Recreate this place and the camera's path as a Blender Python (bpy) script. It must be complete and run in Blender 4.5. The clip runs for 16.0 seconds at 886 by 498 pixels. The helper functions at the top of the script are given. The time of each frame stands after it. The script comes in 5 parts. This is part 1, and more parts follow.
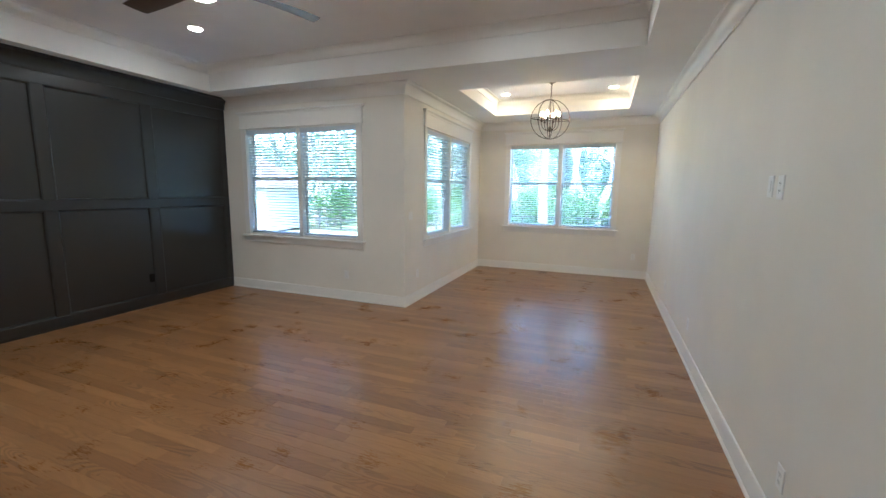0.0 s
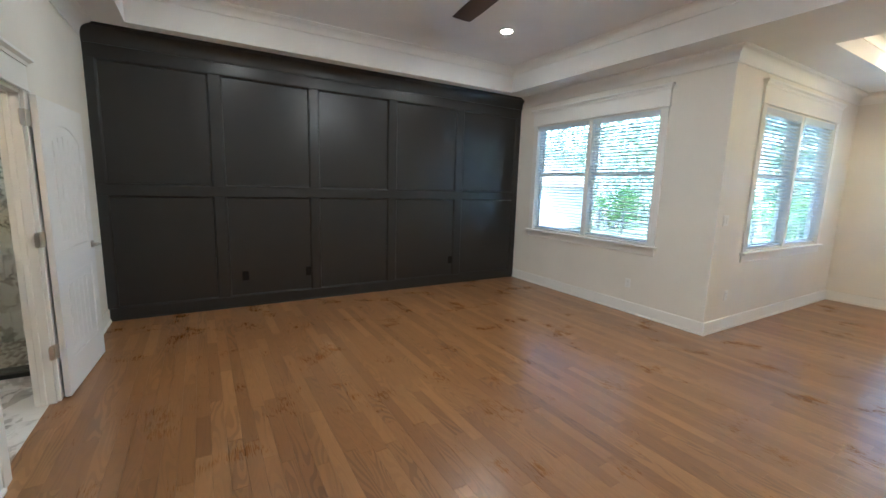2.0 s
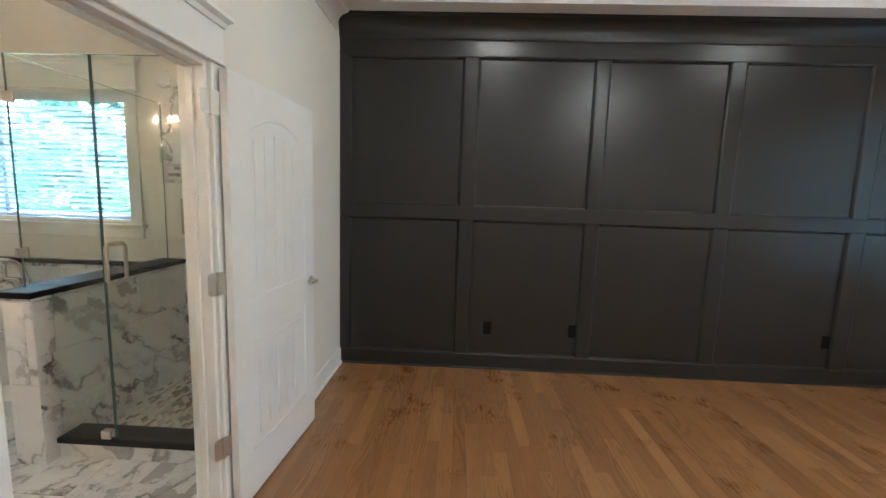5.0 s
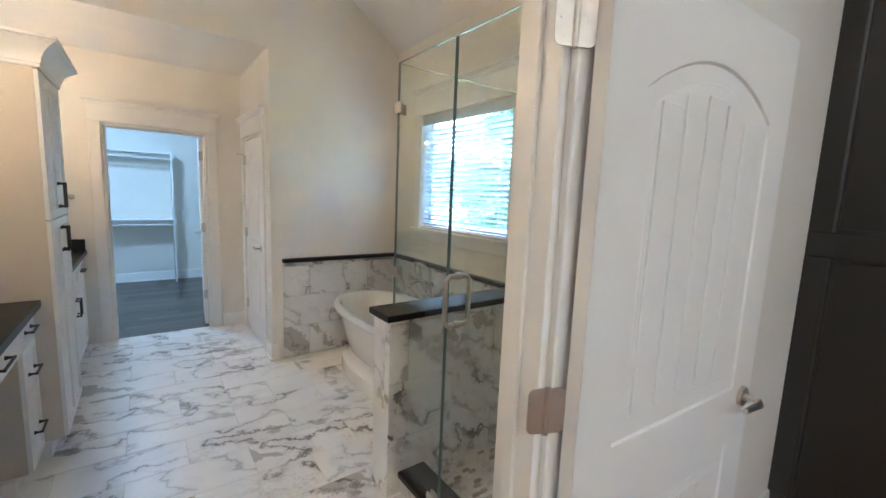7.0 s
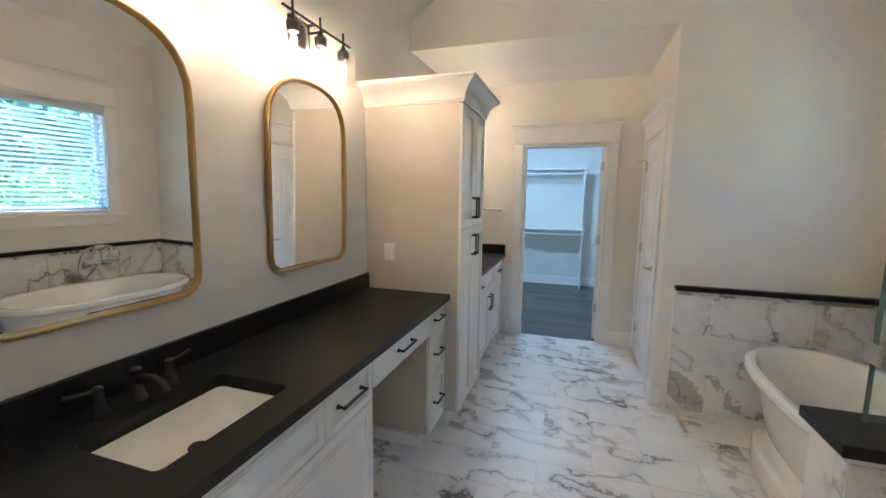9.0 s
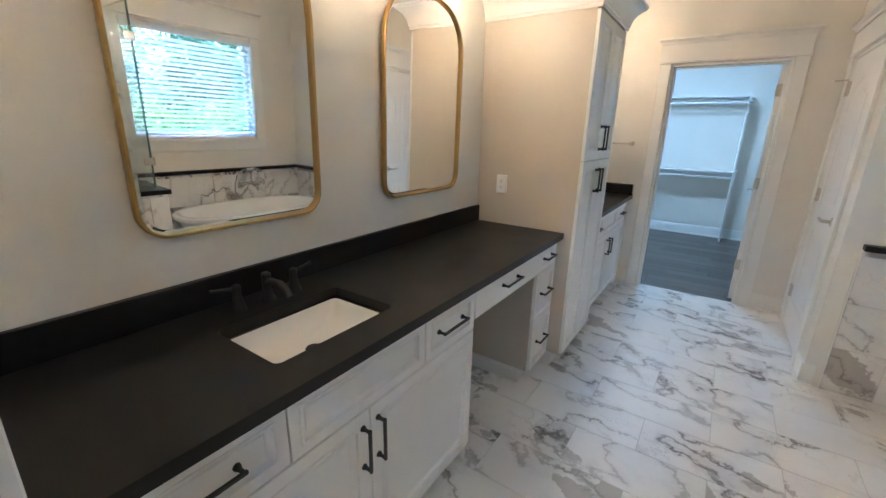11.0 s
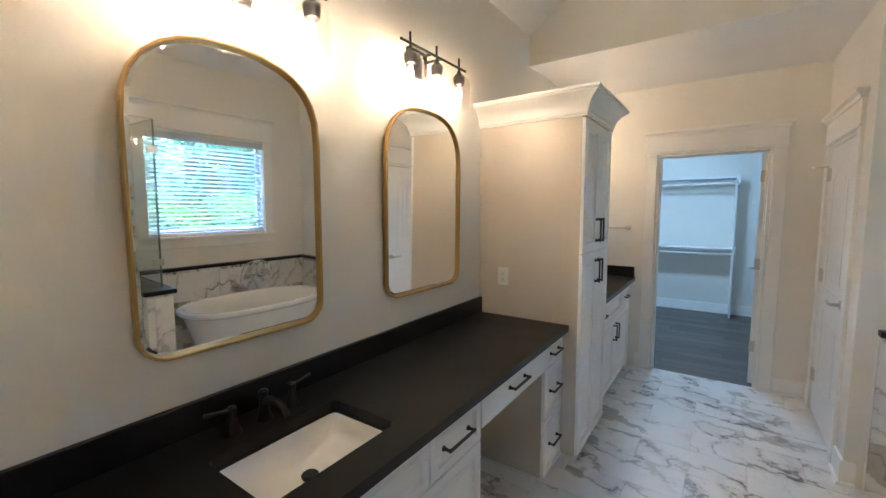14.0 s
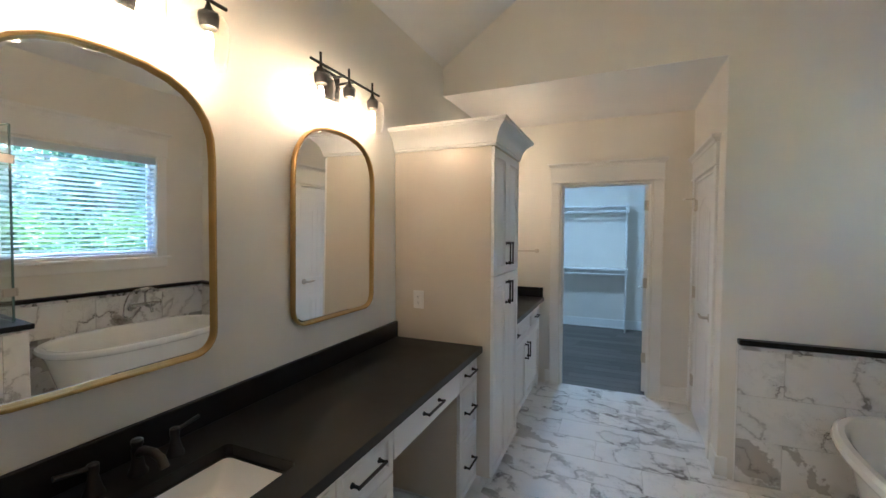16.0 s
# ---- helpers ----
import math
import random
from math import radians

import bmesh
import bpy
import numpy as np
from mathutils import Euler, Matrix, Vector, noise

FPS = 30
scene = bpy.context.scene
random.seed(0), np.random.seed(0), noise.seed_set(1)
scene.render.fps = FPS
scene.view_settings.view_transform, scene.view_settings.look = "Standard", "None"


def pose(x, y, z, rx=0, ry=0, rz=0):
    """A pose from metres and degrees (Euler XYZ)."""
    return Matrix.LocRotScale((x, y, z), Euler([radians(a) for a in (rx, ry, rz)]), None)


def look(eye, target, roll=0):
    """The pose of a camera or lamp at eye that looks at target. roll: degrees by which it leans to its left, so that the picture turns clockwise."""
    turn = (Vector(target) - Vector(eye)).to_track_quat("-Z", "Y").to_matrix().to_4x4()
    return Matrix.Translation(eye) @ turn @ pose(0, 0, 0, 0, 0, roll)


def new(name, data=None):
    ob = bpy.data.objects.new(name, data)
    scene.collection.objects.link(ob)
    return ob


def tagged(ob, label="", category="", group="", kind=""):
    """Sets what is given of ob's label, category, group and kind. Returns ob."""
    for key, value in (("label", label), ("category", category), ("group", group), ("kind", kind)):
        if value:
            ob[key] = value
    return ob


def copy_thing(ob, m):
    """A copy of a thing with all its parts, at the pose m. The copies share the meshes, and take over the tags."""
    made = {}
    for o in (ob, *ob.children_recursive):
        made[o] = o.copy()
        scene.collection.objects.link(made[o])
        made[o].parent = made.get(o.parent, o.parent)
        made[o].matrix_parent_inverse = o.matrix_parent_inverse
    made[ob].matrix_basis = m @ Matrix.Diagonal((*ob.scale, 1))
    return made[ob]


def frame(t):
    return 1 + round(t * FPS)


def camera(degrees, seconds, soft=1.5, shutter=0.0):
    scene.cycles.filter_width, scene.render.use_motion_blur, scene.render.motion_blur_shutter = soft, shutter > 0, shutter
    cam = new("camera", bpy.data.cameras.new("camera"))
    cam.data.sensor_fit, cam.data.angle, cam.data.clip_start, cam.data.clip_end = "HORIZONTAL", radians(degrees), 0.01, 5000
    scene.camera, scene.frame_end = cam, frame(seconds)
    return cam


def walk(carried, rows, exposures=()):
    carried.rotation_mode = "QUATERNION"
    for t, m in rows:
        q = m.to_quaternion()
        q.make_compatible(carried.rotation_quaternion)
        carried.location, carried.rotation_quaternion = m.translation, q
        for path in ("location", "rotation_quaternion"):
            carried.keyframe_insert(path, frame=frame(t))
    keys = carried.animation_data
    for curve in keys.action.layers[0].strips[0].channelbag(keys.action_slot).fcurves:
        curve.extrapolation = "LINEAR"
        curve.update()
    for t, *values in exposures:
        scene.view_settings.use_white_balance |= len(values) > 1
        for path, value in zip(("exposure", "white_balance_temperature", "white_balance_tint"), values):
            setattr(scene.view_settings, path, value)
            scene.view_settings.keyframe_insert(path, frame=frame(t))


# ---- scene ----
cam = camera(95.1, 16.0)
PATH = [
    (0, (0.803, -1.379, 1.643), (0.078, 0.463, 1.357), 0.7),
    (0.5, (0.806, -1.372, 1.634), (-0.003, 0.432, 1.336), 0.6),
    (1, (0.751, -1.374, 1.631), (-0.318, 0.289, 1.326), 0.7),
    (1.5, (0.61, -1.301, 1.596), (-0.811, 0.073, 1.294), 1.1),
    (2, (0.505, -1.13, 1.568), (-1.192, -0.118, 1.26), 1.7),
    (2.5, (0.26, -1.0, 1.568), (-1.595, -0.324, 1.256), 2.0),
    (3, (-0.04, -0.965, 1.538), (-1.967, -0.512, 1.246), 1.8),
    (5.5, (-1.714, -1.036, 1.555), (-3.668, -1.389, 1.316), 2.2),
    (6, (-2.011, -1.173, 1.581), (-3.846, -1.935, 1.35), 2.7),
    (6.5, (-2.26, -1.361, 1.574), (-3.821, -2.588, 1.332), 2.9),
    (7, (-2.436, -1.548, 1.58), (-3.616, -3.141, 1.318), 2.3),
    (7.5, (-2.561, -1.792, 1.569), (-3.291, -3.636, 1.309), 1.5),
    (8, (-2.631, -1.928, 1.567), (-2.892, -3.892, 1.293), 0.8),
    (8.5, (-2.684, -2.005, 1.566), (-2.504, -3.979, 1.299), 0.4),
    (9, (-2.73, -2.063, 1.569), (-2.109, -3.946, 1.312), 0.6),
    (9.5, (-2.705, -2.106, 1.567), (-1.775, -3.856, 1.303), 1.4),
    (10, (-2.688, -2.126, 1.562), (-1.624, -3.783, 1.209), 1.7),
    (12.5, (-2.717, -2.177, 1.463), (-1.675, -3.717, 0.727), 0.6),
    (13, (-2.712, -2.171, 1.495), (-1.631, -3.744, 0.898), 0.1),
    (13.5, (-2.695, -2.183, 1.553), (-1.576, -3.795, 1.168), -0.3),
    (14, (-2.697, -2.175, 1.632), (-1.562, -3.81, 1.435), -0.4),
    (14.5, (-2.702, -2.164, 1.661), (-1.572, -3.814, 1.604), -0.4),
    (15, (-2.701, -2.159, 1.658), (-1.614, -3.838, 1.654), -0.3),
    (15.5, (-2.701, -2.173, 1.651), (-1.716, -3.913, 1.634), -0.1),
    (16, (-2.722, -2.206, 1.632), (-1.922, -4.037, 1.548), 0.1),
]
walk(cam, [(t, look(eye, target, roll)) for t, eye, target, roll in PATH], [(0, 5.1, 4750, 4), (1.5, 5.25, 4750, 4), (2.5, 5.45, 4950, 4), (3.2, 5.4, 4950, 4), (5.5, 5.6, 5000, 6), (7, 5.55, 4900, 8), (8.5, 5.4, 4900, 8), (10, 5.35, 4950, 8), (12.5, 5.75, 4950, 8), (14, 5.25, 5000, 8), (15, 4.95, 5050, 8), (16, 5.0, 5000, 8)])

# ---- world and sun ----
world = bpy.data.worlds.new("world")
scene.world = world
world.use_nodes = True
wn = world.node_tree
sky = wn.nodes.new("ShaderNodeTexSky")
sky.sky_type = "NISHITA"
sky.sun_disc = False
sky.sun_elevation, sky.sun_rotation = radians(38), radians(200)
sky.air_density, sky.dust_density, sky.ozone_density = 1.0, 2.0, 1.5
bg = wn.nodes["Background"]
bg.inputs["Strength"].default_value = 0.13
wn.links.new(sky.outputs[0], bg.inputs[0])
sun = new("sun", bpy.data.lights.new("sun", "SUN"))
sun.data.energy, sun.data.angle, sun.data.color = 1.5, radians(12), (1.0, 0.95, 0.88)
sun.matrix_world = look((0, 0, 30), (-6, 16, 4))


# ---- materials ----
def material(name, colour, rough=0.5, metal=0.0, spec=0.5):
    m = bpy.data.materials.new(name)
    m.use_nodes = True
    b = m.node_tree.nodes["Principled BSDF"]
    b.inputs["Base Color"].default_value = (*colour, 1)
    b.inputs["Roughness"].default_value = rough
    b.inputs["Metallic"].default_value = metal
    b.inputs["Specular IOR Level"].default_value = spec
    return m


class Nodes:
    """Short hand for building a node tree on a material."""

    def __init__(self, m):
        self.t = m.node_tree
        self.b = self.t.nodes["Principled BSDF"]

    def add(self, kind, **inputs):
        n = self.t.nodes.new(kind)
        for key, value in inputs.items():
            self.put(n, key.replace("_", " "), value)
        return n

    def put(self, n, key, value):
        sock = n.inputs[int(key)] if key.isdigit() else n.inputs[key]
        if isinstance(value, bpy.types.NodeSocket):
            self.t.links.new(value, sock)
        else:
            sock.default_value = value

    def math(self, op, a, b=0.0, c=0.0):
        n = self.t.nodes.new("ShaderNodeMath")
        n.operation = op
        for k, v in enumerate((a, b, c)):
            self.put(n, str(k), v)
        return n.outputs[0]

    def vec(self, op, a, b):
        n = self.t.nodes.new("ShaderNodeVectorMath")
        n.operation = op
        self.put(n, "0", a)
        self.put(n, "1", b)
        return n.outputs[0]

    def noise(self, vector, scale, detail=4.0, rough=0.55, distort=0.0):
        return self.add("ShaderNodeTexNoise", Vector=vector, Scale=scale, Detail=detail, Roughness=rough, Distortion=distort).outputs[0]

    def ramp(self, fac, stops):
        n = self.t.nodes.new("ShaderNodeValToRGB")
        self.put(n, "0", fac)
        e = n.color_ramp.elements
        while len(e) < len(stops):
            e.new(0.5)
        for k, (p, c) in enumerate(stops):
            e[k].position = p
            e[k].color = (*c, 1) if len(c) == 3 else c
        return n.outputs[0]

    def mix(self, fac, a, b, kind="MIX"):
        n = self.t.nodes.new("ShaderNodeMix")
        n.data_type, n.blend_type = "RGBA", kind
        self.put(n, "0", fac)
        self.put(n, "6", a)
        self.put(n, "7", b)
        return n.outputs[2]

    def bump(self, height, strength, distance=0.01):
        n = self.add("ShaderNodeBump", Height=height, Strength=strength, Distance=distance)
        self.t.links.new(n.outputs[0], self.b.inputs["Normal"])

    def position(self):
        return self.t.nodes.new("ShaderNodeNewGeometry").outputs["Position"]

    def random(self):
        o = self.t.nodes.new("ShaderNodeObjectInfo").outputs["Random"]
        g = self.t.nodes.new("ShaderNodeNewGeometry").outputs["Random Per Island"]
        return self.math("FRACT", self.math("ADD", o, self.math("MULTIPLY", g, 7.31)))


def painted(name, colour, rough=0.5, grain=0.06, spec=0.4, stain=0.06):
    m = material(name, colour, rough, 0, spec)
    n = Nodes(m)
    p = n.position()
    big = n.noise(p, 0.9, 3.0)
    fine = n.noise(p, 160.0, 2.0)
    dark = tuple(c * (1 - stain) for c in colour)
    lite = tuple(min(1, c * (1 + stain * 0.5)) for c in colour)
    col = n.ramp(big, [(0.3, dark), (0.7, lite)])
    n.put(n.b, "Base Color", col)
    n.put(n.b, "Roughness", n.math("MULTIPLY_ADD", n.noise(p, 6.0), 0.14, rough - 0.07))
    n.bump(fine, grain, 0.004)
    return m


def wood_floor():
    m = material("stained_oak", (0.27, 0.135, 0.05), 0.28, 0, 1.0)
    n = Nodes(m)
    r = n.random()
    shift = n.add("ShaderNodeCombineXYZ", X=n.math("MULTIPLY", r, 37.0), Y=n.math("MULTIPLY", r, 91.0), Z=n.math("MULTIPLY", r, 13.0)).outputs[0]
    p = n.vec("ADD", n.position(), shift)
    warp = n.noise(n.vec("MULTIPLY", p, (1.3, 9.0, 1.0)), 1.0, 1.0, 0.4)
    rings = n.math("SINE", n.math("MULTIPLY", warp, n.math("MULTIPLY_ADD", r, 60.0, 55.0)))
    fleck = n.noise(n.vec("MULTIPLY", p, (14.0, 260.0, 1.0)), 1.0, 2.0, 0.5)
    tone = n.noise(n.vec("MULTIPLY", p, (0.8, 6.0, 1.0)), 1.0, 2.0)
    base = n.ramp(n.math("FRACT", n.math("MULTIPLY", r, 17.0)), [(0.0, (0.245, 0.112, 0.037)), (0.3, (0.285, 0.135, 0.045)), (0.7, (0.32, 0.157, 0.054)), (1.0, (0.38, 0.196, 0.072))])
    col = n.mix(0.5, base, n.ramp(tone, [(0.3, (0.8, 0.78, 0.76)), (0.7, (1.12, 1.12, 1.12))]), "MULTIPLY")
    line = n.ramp(n.math("ADD", rings, n.math("MULTIPLY", fleck, 0.8)), [(0.0, (0.5, 0.44, 0.40)), (0.2, (0.8, 0.77, 0.74)), (0.45, (1, 1, 1))])
    strong = n.math("MULTIPLY_ADD", n.ramp(n.noise(n.vec("MULTIPLY", p, (0.7, 2.0, 1.0)), 1.0, 1.0), [(0.5, (0, 0, 0)), (0.66, (1, 1, 1))]), 0.5, 0.16)
    col = n.mix(strong, col, line, "MULTIPLY")
    n.put(n.b, "Base Color", col)
    n.put(n.b, "Roughness", n.math("MULTIPLY_ADD", n.noise(n.position(), 2.5), 0.04, n.math("MULTIPLY_ADD", fleck, 0.02, 0.25)))
    n.bump(n.math("ADD", n.math("MULTIPLY", rings, 0.3), fleck), 0.05, 0.003)
    return m


def vinyl_floor():
    m = material("grey_brown_vinyl", (0.1, 0.085, 0.075), 0.4)
    n = Nodes(m)
    r = n.random()
    p = n.vec("ADD", n.position(), n.add("ShaderNodeCombineXYZ", X=n.math("MULTIPLY", r, 31.0), Y=n.math("MULTIPLY", r, 17.0)).outputs[0])
    s = n.noise(n.vec("MULTIPLY", p, (1.5, 30.0, 1.0)), 1.0, 4.0)
    col = n.mix(0.6, n.ramp(r, [(0, (0.085, 0.07, 0.06)), (1, (0.15, 0.128, 0.112))]), n.ramp(s, [(0.3, (0.55, 0.55, 0.55)), (0.7, (1.1, 1.1, 1.1))]), "MULTIPLY")
    n.put(n.b, "Base Color", col)
    n.bump(s, 0.1, 0.003)
    return m


def marble(name, rough):
    m = material(name, (0.8, 0.78, 0.75), rough, 0, 0.5)
    n = Nodes(m)
    r = n.random()
    shift = n.add("ShaderNodeCombineXYZ", X=n.math("MULTIPLY", r, 53.0), Y=n.math("MULTIPLY", r, 29.0), Z=n.math("MULTIPLY", r, 71.0)).outputs[0]
    p = n.vec("ADD", n.position(), shift)
    d = n.add("ShaderNodeTexNoise", Vector=p, Scale=3.2, Detail=7.0, Roughness=0.68).outputs["Color"]
    turn = n.t.nodes.new("ShaderNodeVectorRotate")
    turn.rotation_type = "EULER_XYZ"
    n.put(turn, "Vector", p)
    turn.inputs["Rotation"].default_value = (0.5, 0.45, 0.6)
    w = n.vec("ADD", n.vec("MULTIPLY", turn.outputs[0], (0.8, 2.4, 2.4)), n.vec("MULTIPLY", d, (0.7, 0.7, 0.7)))
    v1 = n.math("ABSOLUTE", n.math("SUBTRACT", n.noise(w, 1.15, 2.0, 0.5), 0.5))
    v2 = n.math("ABSOLUTE", n.math("SUBTRACT", n.noise(w, 3.1, 4.0, 0.6), 0.47))
    cloud = n.noise(p, 1.7, 3.0)
    mask = n.ramp(n.noise(p, 2.3, 2.0), [(0.46, (0, 0, 0)), (0.62, (1, 1, 1))])
    thick = n.ramp(v1, [(0.0, (1, 1, 1)), (0.010, (0.85, 0.85, 0.85)), (0.018, (0.25, 0.25, 0.25)), (0.07, (0, 0, 0))])
    thin = n.ramp(v2, [(0.0, (0.9, 0.9, 0.9)), (0.008, (0.2, 0.2, 0.2)), (0.022, (0, 0, 0))])
    ragged = n.ramp(n.noise(p, 11.0, 5.0, 0.7), [(0.30, (0.3, 0.3, 0.3)), (0.5, (1, 1, 1))])
    vein = n.math("MAXIMUM", n.math("MULTIPLY", thick, n.math("MULTIPLY_ADD", mask, 0.55, 0.45)), n.math("MULTIPLY", n.math("MULTIPLY", thin, mask), 0.6))
    base = n.ramp(cloud, [(0.3, (0.78, 0.765, 0.745)), (0.6, (0.86, 0.85, 0.83))])
    patch = n.ramp(n.noise(n.vec("ADD", w, (7.0, 3.0, 1.0)), 0.95, 3.0), [(0.605, (0, 0, 0)), (0.615, (1, 1, 1))])
    col = n.mix(n.math("MULTIPLY", patch, 0.8), base, (0.42, 0.395, 0.37, 1))
    col = n.mix(n.math("MULTIPLY", vein, ragged), col, (0.135, 0.12, 0.11, 1))
    n.put(n.b, "Base Color", col)
    n.put(n.b, "Roughness", n.math("MULTIPLY_ADD", cloud, 0.1, rough - 0.05))
    n.bump(n.noise(p, 25.0), 0.03, 0.002)
    return m


def speckled(name, colours, rough):
    m = material(name, colours[0][1], rough)
    n = Nodes(m)
    n.put(n.b, "Base Color", n.ramp(n.random(), colours))
    n.bump(n.noise(n.position(), 90.0), 0.08, 0.002)
    return m


def brushed(name, colour, rough, metal=1.0):
    m = material(name, colour, rough, metal)
    n = Nodes(m)
    p = n.position()
    n.put(n.b, "Roughness", n.math("MULTIPLY_ADD", n.noise(n.vec("MULTIPLY", p, (6.0, 6.0, 60.0)), 1.0), 0.10, rough - 0.05))
    return m


def clear(name, tint, gloss=0.035, power=4.0, rim=0.55):
    m = bpy.data.materials.new(name)
    m.use_nodes = True
    t = m.node_tree
    t.nodes.clear()
    out = t.nodes.new("ShaderNodeOutputMaterial")
    mix = t.nodes.new("ShaderNodeMixShader")
    a = t.nodes.new("ShaderNodeBsdfTransparent")
    g = t.nodes.new("ShaderNodeBsdfGlossy")
    lw = t.nodes.new("ShaderNodeLayerWeight")
    lw.inputs[0].default_value = 0.5
    pw = t.nodes.new("ShaderNodeMath")
    pw.operation = "POWER"
    pw.inputs[1].default_value = power
    t.links.new(lw.outputs["Facing"], pw.inputs[0])
    f = t.nodes.new("ShaderNodeMath")
    f.operation = "MULTIPLY_ADD"
    f.inputs[1].default_value, f.inputs[2].default_value = rim, gloss
    t.links.new(pw.outputs[0], f.inputs[0])
    a.inputs[0].default_value = (*tint, 1)
    g.inputs["Roughness"].default_value = 0.0
    g.inputs["Color"].default_value = (1, 1, 1, 1)
    t.links.new(f.outputs[0], mix.inputs[0])
    t.links.new(a.outputs[0], mix.inputs[1])
    t.links.new(g.outputs[0], mix.inputs[2])
    t.links.new(mix.outputs[0], out.inputs[0])
    return m


def glowing(name, colour, strength):
    m = material(name, colour, 0.4)
    b = m.node_tree.nodes["Principled BSDF"]
    b.inputs["Emission Color"].default_value = (*colour, 1)
    b.inputs["Emission Strength"].default_value = strength
    return m


def foliage(name, stops, rough=0.6):
    m = material(name, stops[0][1], rough)
    n = Nodes(m)
    col = n.ramp(n.random(), stops)
    n.put(n.b, "Base Color", n.mix(0.35, col, n.ramp(n.noise(n.position(), 14.0), [(0.3, (0.5, 0.5, 0.5)), (0.7, (1.2, 1.2, 1.1))]), "MULTIPLY"))
    return m


WALL = painted("cream_wall_paint", (0.835, 0.80, 0.73), 0.6, 0.10, 0.3)
CEIL = painted("white_ceiling_paint", (0.86, 0.85, 0.83), 0.75, 0.08, 0.2)
TRIM = painted("white_trim_paint", (0.87, 0.855, 0.82), 0.39, 0.02, 0.5, 0.03)
DOORW = painted("white_door_paint", (0.86, 0.85, 0.83), 0.39, 0.03, 0.5, 0.03)
DARK = painted("charcoal_wall_paint", (0.0175, 0.0168, 0.0162), 0.33, 0.01, 0.6, 0.08)
CAB = painted("white_cabinet_paint", (0.83, 0.82, 0.80), 0.39, 0.03, 0.5, 0.04)
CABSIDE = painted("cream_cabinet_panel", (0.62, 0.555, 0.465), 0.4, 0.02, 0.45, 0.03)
OAK = wood_floor()
VINYL = vinyl_floor()
MARBLE = marble("marble_floor_tile", 0.38)
MARBLE_WALL = marble("marble_wall_tile", 0.2)
GROUT = painted("grey_grout", (0.60, 0.58, 0.55), 0.85, 0.3)
SUBFLOOR = painted("dark_joint_filler", (0.06, 0.035, 0.02), 0.8, 0.2)
MOSAIC = speckled("mosaic_pebbles", [(0.0, (0.72, 0.68, 0.62)), (0.55, (0.76, 0.73, 0.68)), (0.68, (0.45, 0.41, 0.36)), (0.85, (0.24, 0.2, 0.16)), (1.0, (0.6, 0.55, 0.5))], 0.3)
STONE = painted("honed_black_quartz", (0.0075, 0.0073, 0.0078), 0.36, 0.02, 0.36, 0.2)
BLACK = painted("matte_black_metal", (0.012, 0.011, 0.011), 0.38, 0.05, 0.5)
BRONZE = brushed("dark_bronze", (0.06, 0.045, 0.035), 0.4)
NICKEL = brushed("brushed_nickel", (0.62, 0.57, 0.50), 0.34)
CHROME = brushed("polished_chrome", (0.75, 0.75, 0.76), 0.09)
GOLD = material("brushed_brass", (0.46, 0.30, 0.11), 0.33, 1.0)
MIRROR = material("silvered_mirror", (0.93, 0.94, 0.93), 0.0, 1.0)
PORCELAIN = painted("white_porcelain", (0.86, 0.85, 0.82), 0.09, 0.0, 0.6, 0.02)
PLASTIC = painted("white_plastic", (0.88, 0.87, 0.84), 0.35, 0.02)
OUTLET_BLACK = painted("black_plastic", (0.004, 0.004, 0.004), 0.45, 0.0, 0.2)
GAP = material("dark_gap", (0.01, 0.01, 0.01), 0.8)
GLASS = clear("window_glass", (0.96, 0.98, 0.98))
SHOWER_GLASS = clear("shower_glass", (0.965, 0.985, 0.975))
EDGE = material("glass_edge", (0.16, 0.24, 0.23), 0.08, 0, 0.8)
BULB_GLASS = clear("bulb_glass", (0.98, 0.97, 0.95), 0.03, 3.0, 0.4)
SHADE_GLASS = clear("lamp_glass", (0.97, 0.965, 0.96), 0.03, 3.0, 0.7)
SLAT = painted("white_blind_slat", (0.70, 0.75, 0.80), 0.4, 0.02, 0.4, 0.03)


def thin_sheet(m, share, tint):
    """Let some light through a thin sheet."""
    t = m.node_tree
    b, out = t.nodes["Principled BSDF"], t.nodes["Material Output"]
    tr, mx = t.nodes.new("ShaderNodeBsdfTranslucent"), t.nodes.new("ShaderNodeMixShader")
    tr.inputs[0].default_value = (*tint, 1)
    mx.inputs[0].default_value = share
    t.links.new(b.outputs[0], mx.inputs[1])
    t.links.new(tr.outputs[0], mx.inputs[2])
    t.links.new(mx.outputs[0], out.inputs[0])


thin_sheet(SLAT, 0.32, (0.85, 0.9, 0.95))
WALNUT = painted("weathered_walnut_blade", (0.085, 0.052, 0.036), 0.4, 0.1, 0.5, 0.3)
BULB = glowing("warm_bulb", (1.0, 0.67, 0.36), 10.5)
CANDLE = glowing("candle_bulb", (1.0, 0.62, 0.28), 5.5)
CAN = glowing("downlight_lens", (1.0, 0.84, 0.62), 9.5)
FANLENS = glowing("fan_light_lens", (1.0, 0.84, 0.64), 8.0)
NOOK_CAN = glowing("warm_downlight_lens", (1.0, 0.70, 0.36), 6.0)
# Glow of the added closet fill lamp, cool in place of daylight.
CLOSET_FILL = glowing("closet_fill_glow", (0.60, 0.82, 1.0), 3.2)


